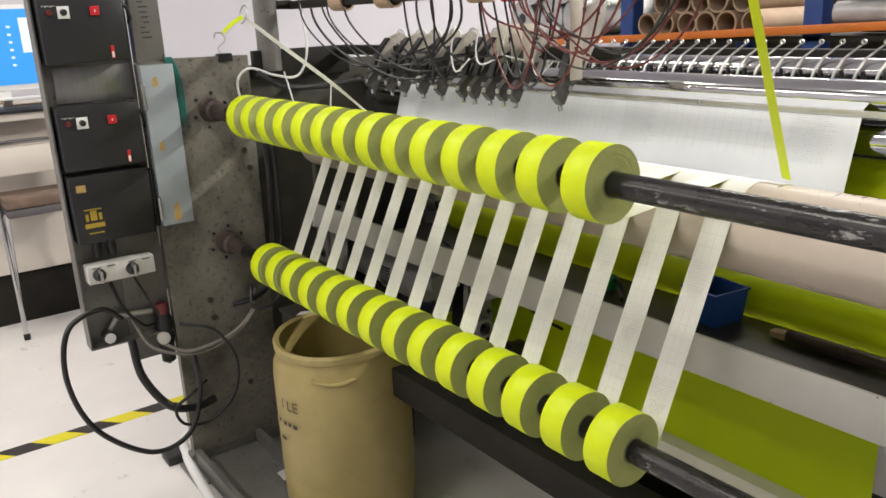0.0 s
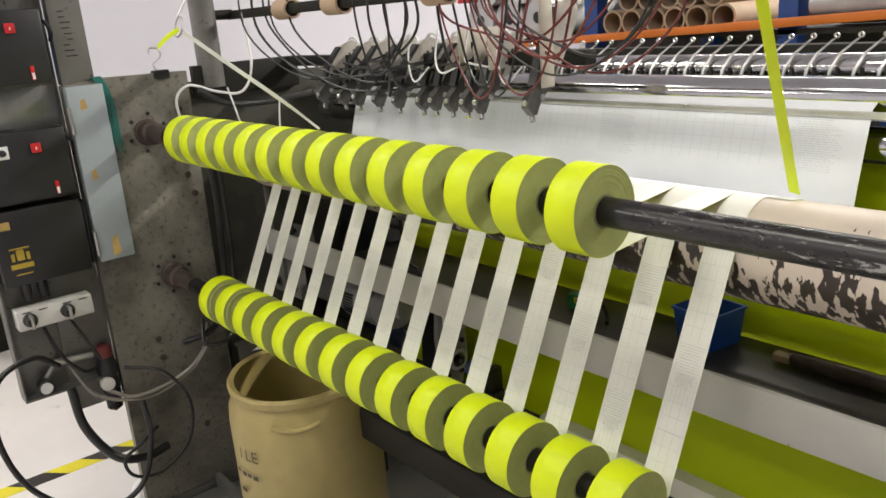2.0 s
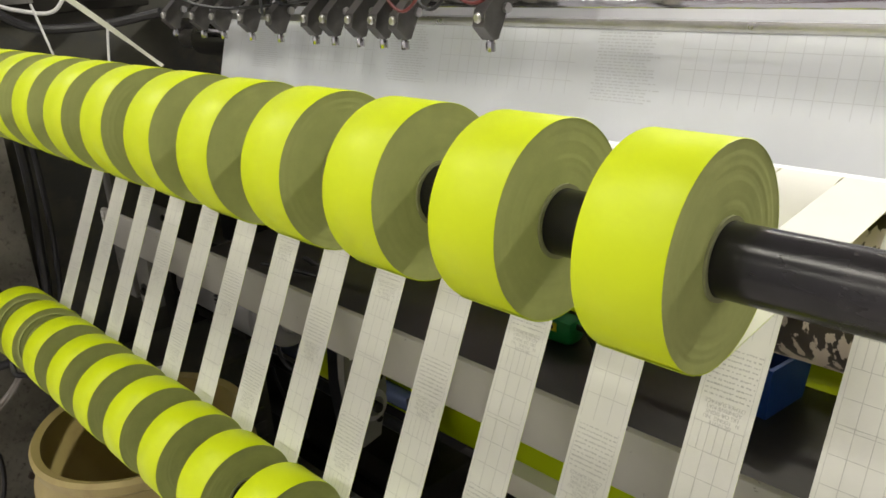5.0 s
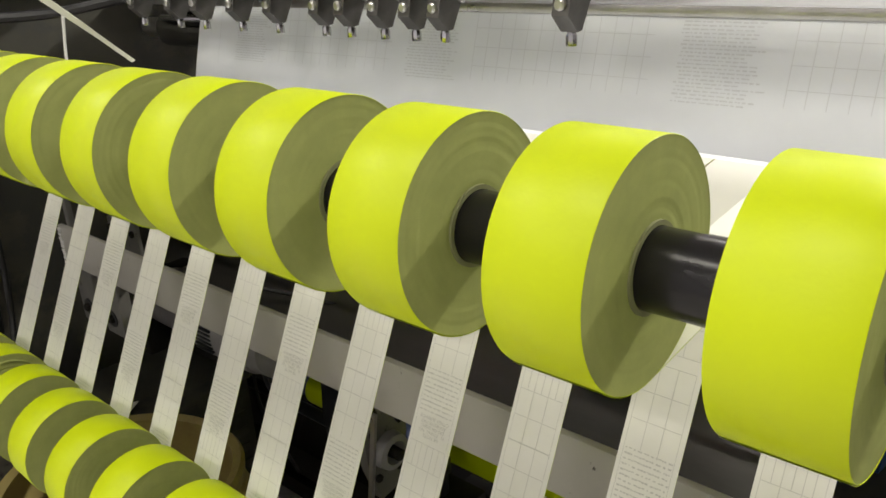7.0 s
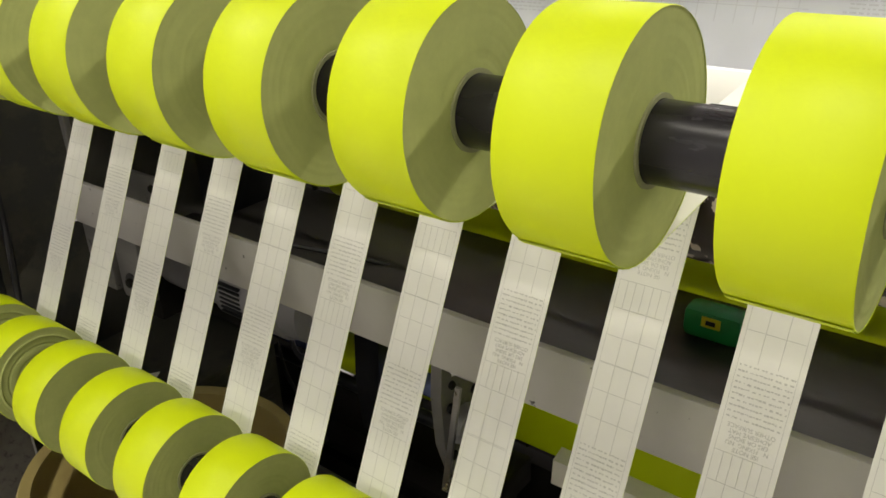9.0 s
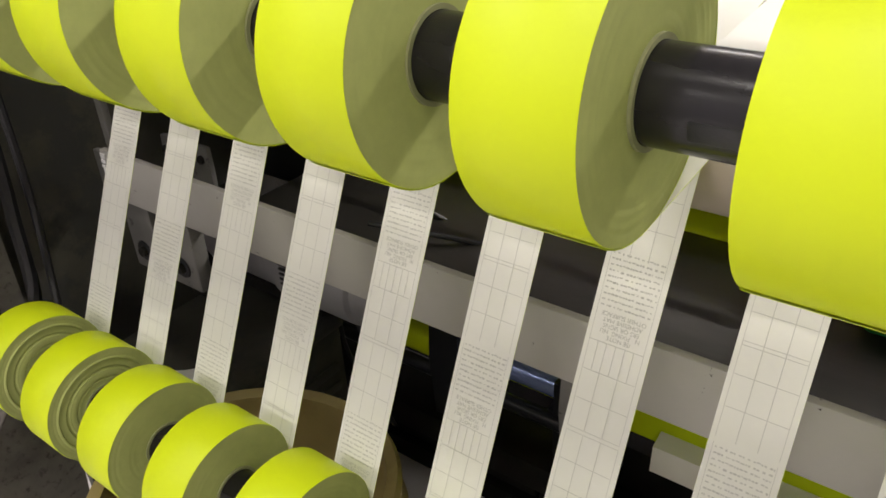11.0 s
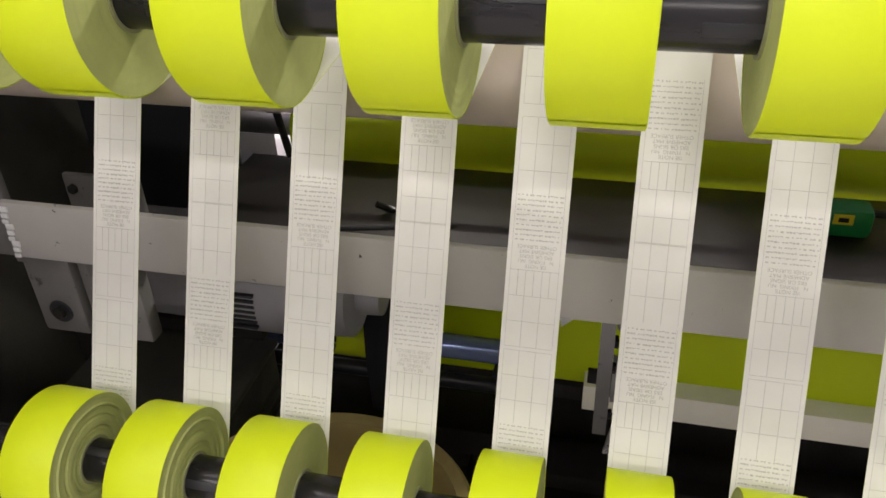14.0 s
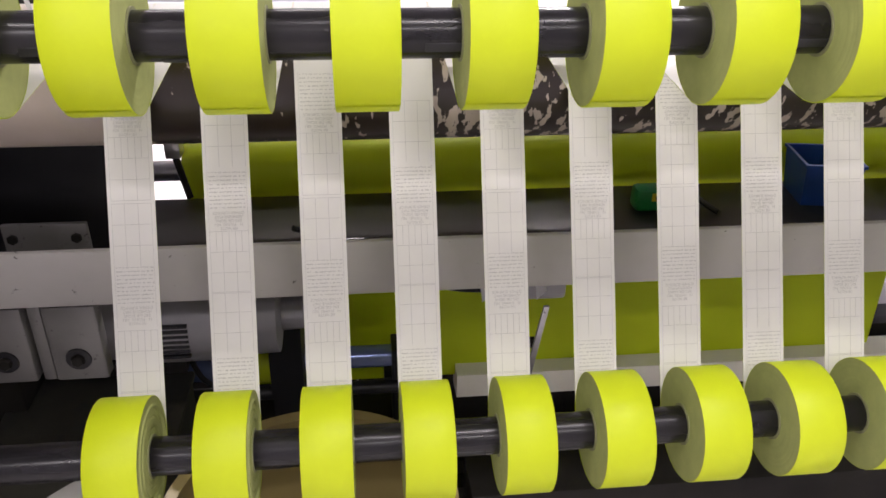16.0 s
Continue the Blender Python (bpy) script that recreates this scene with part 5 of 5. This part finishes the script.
# ---------------------------------------------------------------- desk corner
def desk_corner():
    t = thing("desk", (-2.42, -0.45, 0), "cream office desk with a dark plinth against the wall", "desk")
    bm = bmesh.new()
    box(bm, -0.45, 0.32, -1.2, 1.2, 1.03, 1.065, 0.006)
    part("top", bm, M_DESK, t)
    bm = bmesh.new()
    box(bm, -0.42, 0.16, -1.15, 1.15, 0.27, 1.029, 0.004)
    part("front", bm, M_DESK, t)
    bm = bmesh.new()
    box(bm, -0.42, 0.12, -1.15, 1.15, 0.0, 0.269, 0.003)
    part("plinth", bm, M_DARK, t)
    t = thing("monitor", (-2.25, -0.30, 1.03), "computer monitor with a blue desktop on its screen", "monitor")
    bm = bmesh.new()
    box(bm, -0.04, -0.001, -0.30, 0.26, 0.13, 0.52, 0.006)
    part("casing", bm, M_WHITEP, t)
    bm = bmesh.new()
    box(bm, -0.001, 0.001, -0.28, 0.235, 0.155, 0.50)
    sc = part("screen", bm, M_SCREEN, t, "lit blue screen")
    bm = bmesh.new()
    box(bm, 0.0012, 0.0016, 0.125, 0.225, 0.30, 0.46)
    part("window", bm, M_SCREENW, sc)
    for k in range(6):
        bm = bmesh.new()
        box(bm, 0.0012, 0.0016, 0.07, 0.085, 0.24 + 0.035 * k, 0.25 + 0.035 * k)
        part("icon", bm, M_SCREENW, sc)
    bm = bmesh.new()
    box(bm, -0.03, -0.01, -0.04, 0.04, 0.0, 0.14, 0.004)
    box(bm, -0.10, 0.08, -0.12, 0.12, 0.0, 0.012, 0.003)
    part("stand", bm, M_WHITEP, t)
    t = thing("keyboard", (-2.15, -0.30, 1.065), "black computer keyboard on the desk", "keyboard")
    bm = bmesh.new()
    box(bm, -0.07, 0.07, -0.22, 0.20, 0.0, 0.02, 0.006)
    part("case", bm, M_BLACK, t)
    bm = bmesh.new()
    for i in range(4):
        for j in range(15):
            box(bm, -0.055 + i * 0.028, -0.032 + i * 0.028, -0.205 + j * 0.027, -0.182 + j * 0.027, 0.0205, 0.026)
    part("keys", bm, M_KEYS, t)
    t = thing("paper_stack", (-2.28, -0.35, 1.065), "untidy brown papers and parts under the monitor", "papers")
    rnd = random.Random(2)
    for k in range(5):
        bm = bmesh.new()
        y = rnd.uniform(-0.1, 0.2)
        box(bm, -0.06, 0.08, y - 0.12, y + 0.12, 0.013 * k, 0.013 * k + 0.010, 0.001)
        part("sheet", bm, M_CARD if k % 2 else M_WHITEP, t)
    # folding chair
    t = thing("chair", (-2.12, -0.25, 0), "old folding chair with a steel tube frame and grey pads", "chair")
    bm = bmesh.new()
    for y in (-0.18, 0.18):
        tube(bm, [(0.10, y, 0.0), (0.07, y, 0.4), (0.02, y, 0.89)], 0.012, 10, 4)
    tube(bm, [(0.02, -0.18, 0.89), (0.018, -0.15, 0.93), (0.018, 0.15, 0.93), (0.02, 0.18, 0.89)], 0.012, 10, 4)
    part("front_frame", bm, M_CHROME, t)
    bm = bmesh.new()
    for y in (-0.16, 0.16):
        tube(bm, [(-0.11, y, 0.0), (0.0, y, 0.35), (0.09, y, 0.62)], 0.011, 10, 4)
    part("rear_frame", bm, M_CHROME, t)
    bm = bmesh.new()
    box(bm, -0.12, 0.14, -0.165, 0.165, 0.60, 0.64, 0.012)
    part("seat", bm, M_PAD, t, "grey padded seat")
    bm = bmesh.new()
    box(bm, 0.005, 0.023, -0.165, 0.165, 0.78, 0.915, 0.008)
    part("backrest", bm, M_DESK, t)
    bm = bmesh.new()
    box(bm, -0.12, 0.14, -0.166, 0.166, 0.641, 0.69, 0.010)
    part("cushion", bm, M_ORANGE2, t, "brown and orange cushion")
    for y in (-0.18, 0.18):
        bm = bmesh.new()
        rod(bm, (0.101, y, 0.0), (0.098, y, 0.03), 0.015, 12)
        part("rubber_foot", bm, M_BLACK, t)
    # hazard tape on the floor
    t = tagged(new("floor_tape"), "yellow and black hazard tape stuck on the floor", "floor tape")
    for i in range(26):
        y = -1.9 + i * 0.12
        bm = bmesh.new()
        box(bm, -0.906, -0.834, y, y + 0.1195, 0.0004, 0.0012)
        for v in bm.verts:
            v.co.y += (v.co.x + 0.87) * 0.9
        part("stripe", bm, M_YTAPE if i % 2 else M_KTAPE, t)
    t = thing("floor_pipe", (-0.50, -0.19, 0.02), "white plastic pipe lying on the floor at the frame foot", "pipe")
    bm = bmesh.new()
    tube(bm, [(0.0, 0.05, 0.03), (0.02, 0.0, 0.015), (0.2, -0.03, 0.0), (0.6, -0.06, 0.0)], 0.016, 12, 6)
    part("pipe", bm, M_WHITEP, t)
    bm = bmesh.new()
    box(bm, 0.02, 0.10, -0.08, -0.02, -0.02, 0.012, 0.004)
    part("clamp", bm, M_BLACK, t)


M_DESK = material("cream_laminate", (0.62, 0.57, 0.52), 0.5, var=0.04, scale=4)
M_SCREEN = glowing("screen_blue", (0.03, 0.26, 0.72), 0.55)
M_SCREENW = glowing("screen_white", (0.70, 0.80, 0.95), 0.35)
M_KEYS = material("dark_keys", (0.05, 0.05, 0.055), 0.5, var=0.2)
M_PAD = material("grey_pad", (0.10, 0.09, 0.10), 0.8, var=0.2, scale=20)
M_ORANGE2 = material("brown_cushion", (0.16, 0.11, 0.085), 0.8, var=0.25, scale=14)
desk_corner()


# ---------------------------------------------------------------- storage rack behind the machine
def rack():
    t = thing("pallet_rack", (0, 1.5, 0), "pallet rack with blue uprights and orange beams", "rack")
    for x in (0.02, 0.74, 1.94):
        bm = bmesh.new()
        box(bm, x - 0.03, x + 0.03, -0.02, 0.04, 0.0, 1.9, 0.004)
        box(bm, x - 0.03, x + 0.03, 0.70, 0.76, 0.0, 1.9, 0.004)
        part("upright", bm, M_RACKBLUE, t)
    z = ZU + 0.07
    for y in (-0.06, 0.70):
        bm = bmesh.new()
        box(bm, -0.70, 2.0, y, y + 0.035, z + 0.042, z + 0.067, 0.003)
        for v in bm.verts:
            v.co.z += 0.055 * max(0.0, v.co.x - 0.25) - 0.02 if y < 0 else 0.0
        part("beam", bm, M_ORANGE, t)
    bm = bmesh.new()
    box(bm, -0.70, 2.0, -0.02, 0.70, z + 0.05, z + 0.066, 0.001)
    part("shelf", bm, M_RACKDARK, t)
    # added panel stands for dark goods and hides the white floor behind
    bm = bmesh.new()
    box(bm, -0.70, 2.0, 0.80, 0.82, 0.25, 1.9, 0.001)
    part("dark_filler", bm, M_RACKDARK, t, "dark panel added in place of the dark goods on the rack")
    rnd = random.Random(4)
    protos = {}
    def tube_roll(x, z, r, kind, y=1.52):
        key = (kind, r)
        if key not in protos:
            t = new("core_tube" if kind == "card" else "film_roll")
            tagged(t, "empty brown cardboard core tube on the rack" if kind == "card" else "white wrapped film roll with a black core on the rack", "core tube" if kind == "card" else "film roll", "stored rolls")
            bm = bmesh.new()
            if kind == "card":
                lathe(bm, [(0, r - 0.007), (0, r), (0.6, r), (0.6, r - 0.007)], "y", 32, closed=True)
                part("tube", bm, M_CARD, t)
            else:
                lathe(bm, [(0, 0.022), (0, r), (0.6, r), (0.6, 0.022)], "y", 32, closed=True)
                part("winding", bm, M_WRAP, t)
                bm = bmesh.new()
                lathe(bm, [(-0.002, 0.0215), (0.602, 0.0215)], "y", 20)
                part("core", bm, M_BLACK, t)
            t.matrix_basis = pose(x, y, z)
            protos[key] = t
        else:
            copy_thing(protos[key], pose(x, y, z))
    base = ZU + 0.138
    for row in range(4):
        n = 6 - row % 2
        for i in range(n):
            tube_roll(0.13 + 0.083 * i + 0.0415 * (row % 2), base + 0.041 + 0.072 * row, 0.040, "card" if (row, i) not in ((2, 0), (2, 1), (3, 0)) else "white", 1.47 + rnd.uniform(-0.02, 0.03))
    for x, z in ((-0.84 + 0.28, 0.074), (-0.40, 0.074), (-0.25, 0.074), (-0.48, 0.202), (-0.32, 0.202)):
        tube_roll(x, base + z, 0.074, "white", 1.47 + rnd.uniform(-0.02, 0.03))
    # wrapped rolls lying lengthwise
    for x, y, z, r, L in ((0.80, 1.51, base + 0.063, 0.032, 0.5), (0.82, 1.62, base + 0.05, 0.049, 0.8), (1.36, 1.51, base + 0.085, 0.03, 0.6), (1.0, 1.68, base + 0.16, 0.040, 0.8)):
        t = thing("wrapped_roll", (x, y, z), "plastic wrapped pale roll lying along the rack shelf", "film roll", "wrapped rolls")
        bm = bmesh.new()
        lathe(bm, [(0, 0.02), (0, r), (0.02, r + 0.001), (L, r), (L, 0.02)], "x", 28, closed=True)
        part("wrap", bm, M_WRAP, t)
        bm = bmesh.new()
        lathe(bm, [(-0.004, 0.0), (-0.004, 0.019), (0.05, 0.019)], "x", 20)
        part("core", bm, M_CARD, t)
    for x, z, w, h, m, lab, cat in ((-0.62, base + 0.148, 0.10, 0.14, M_RED, "red cardboard box on the rack", "box"), (1.04, base + 0.115, 0.4, 0.16, M_DARKBOX, "dark brown carton stored on the rack", "box"), (1.45, base + 0.13, 0.42, 0.13, M_DARKBOX, "dark brown carton stored on the rack", "box"), (-0.09, base - 0.1, 0.10, 0.2, M_GREEN, "green film roll end on the rack", "film roll")):
        t = thing("carton" if cat == "box" else "green_roll", (x, 1.46, z), lab, cat)
        bm = bmesh.new()
        if cat == "box":
            box(bm, -w / 2, w / 2, 0, 0.3, 0, h, 0.004)
        else:
            lathe(bm, [(-0.03, 0.02), (-0.03, 0.05), (0.3, 0.05), (0.3, 0.02)], "y", 28, centre=(0, 0, 0.33), closed=True)
        part("body", bm, m, t)
    t = thing("plastic_sheet", (0.30, 1.42, base + 0.30), "crumpled white paper sheet hanging from the tubes", "paper")
    bm = bmesh.new()
    n = 8
    g = [[bm.verts.new((-0.12 + 0.24 * i / n * (1 - 0.6 * j / n), 0.02 * noise.noise(Vector((i * 0.9, j * 0.8, 3))) , 0.12 - 0.26 * j / n + 0.02 * noise.noise(Vector((i, j, 0.5))))) for j in range(n + 1)] for i in range(n + 1)]
    for i in range(n):
        for j in range(n):
            bm.faces.new((g[i][j], g[i][j + 1], g[i + 1][j + 1], g[i + 1][j]))
    bmesh.ops.solidify(bm, geom=bm.faces[:], thickness=0.0008)
    part("sheet", bm, M_WHITEP, t)


M_RACKDARK = material("dark_shelf_board", (0.05, 0.045, 0.042), 0.7, var=0.3, scale=6)
M_DARKBOX = material("dark_carton", (0.045, 0.032, 0.03), 0.7, var=0.3, scale=9)
M_RACKBLUE = material("blue_rack_paint", (0.015, 0.06, 0.26), 0.45, var=0.12)
M_WRAP = material("plastic_wrap", (0.5, 0.49, 0.5), 0.22, var=0.15, scale=14, bump=0.25, bump_scale=40)
rack()


def motions():
    speed = 0.14
    rows_u = [(0.5 * i, -math.degrees(speed / RU) * 0.5 * i) for i in range(33)]
    for t in ROLLS:
        p = t.matrix_basis.translation.copy()
        walk(t, [(s, pose(*p, a, 0, 0)) for s, a in rows_u])
    # printed blocks run down the strips, and start again at the top
    lean = math.degrees(math.atan2(P1.x - P2.x, P1.y - P2.y))
    d = (P2 - P1).normalized()
    out = Vector((d.y, -d.x)) * 0.0014
    cycle = 0.4
    for ob, start in PRINTS:
        rows, t, s = [], 0.0, start % cycle
        while True:
            q = P1 + d * (s - 0.02) + out
            rows.append((t, pose(0, q.x, q.y, -lean, 0, 0)))
            if t >= 16.0:
                break
            if s >= cycle - 1e-6:
                t, s = t + 1 / FPS, s - cycle + speed / FPS
                continue
            step = min(0.4, (cycle - s) / speed, 16.0 - t)
            step = max(1, round(step * FPS)) / FPS
            t, s = t + step, s + speed * step
            if cycle - s < 0.6 * speed / FPS:
                s = cycle
        walk(ob, rows)
    p = GUIDE.location.copy()
    walk(GUIDE, [(0.5 * i, pose(*p, math.degrees(speed / GR) * 0.5 * i, 0, 0)) for i in range(33)])
    for t in SHAFTS:
        p = t.location.copy()
        walk(t, [(s, pose(*p, a, 0, 0)) for s, a in rows_u])


motions()
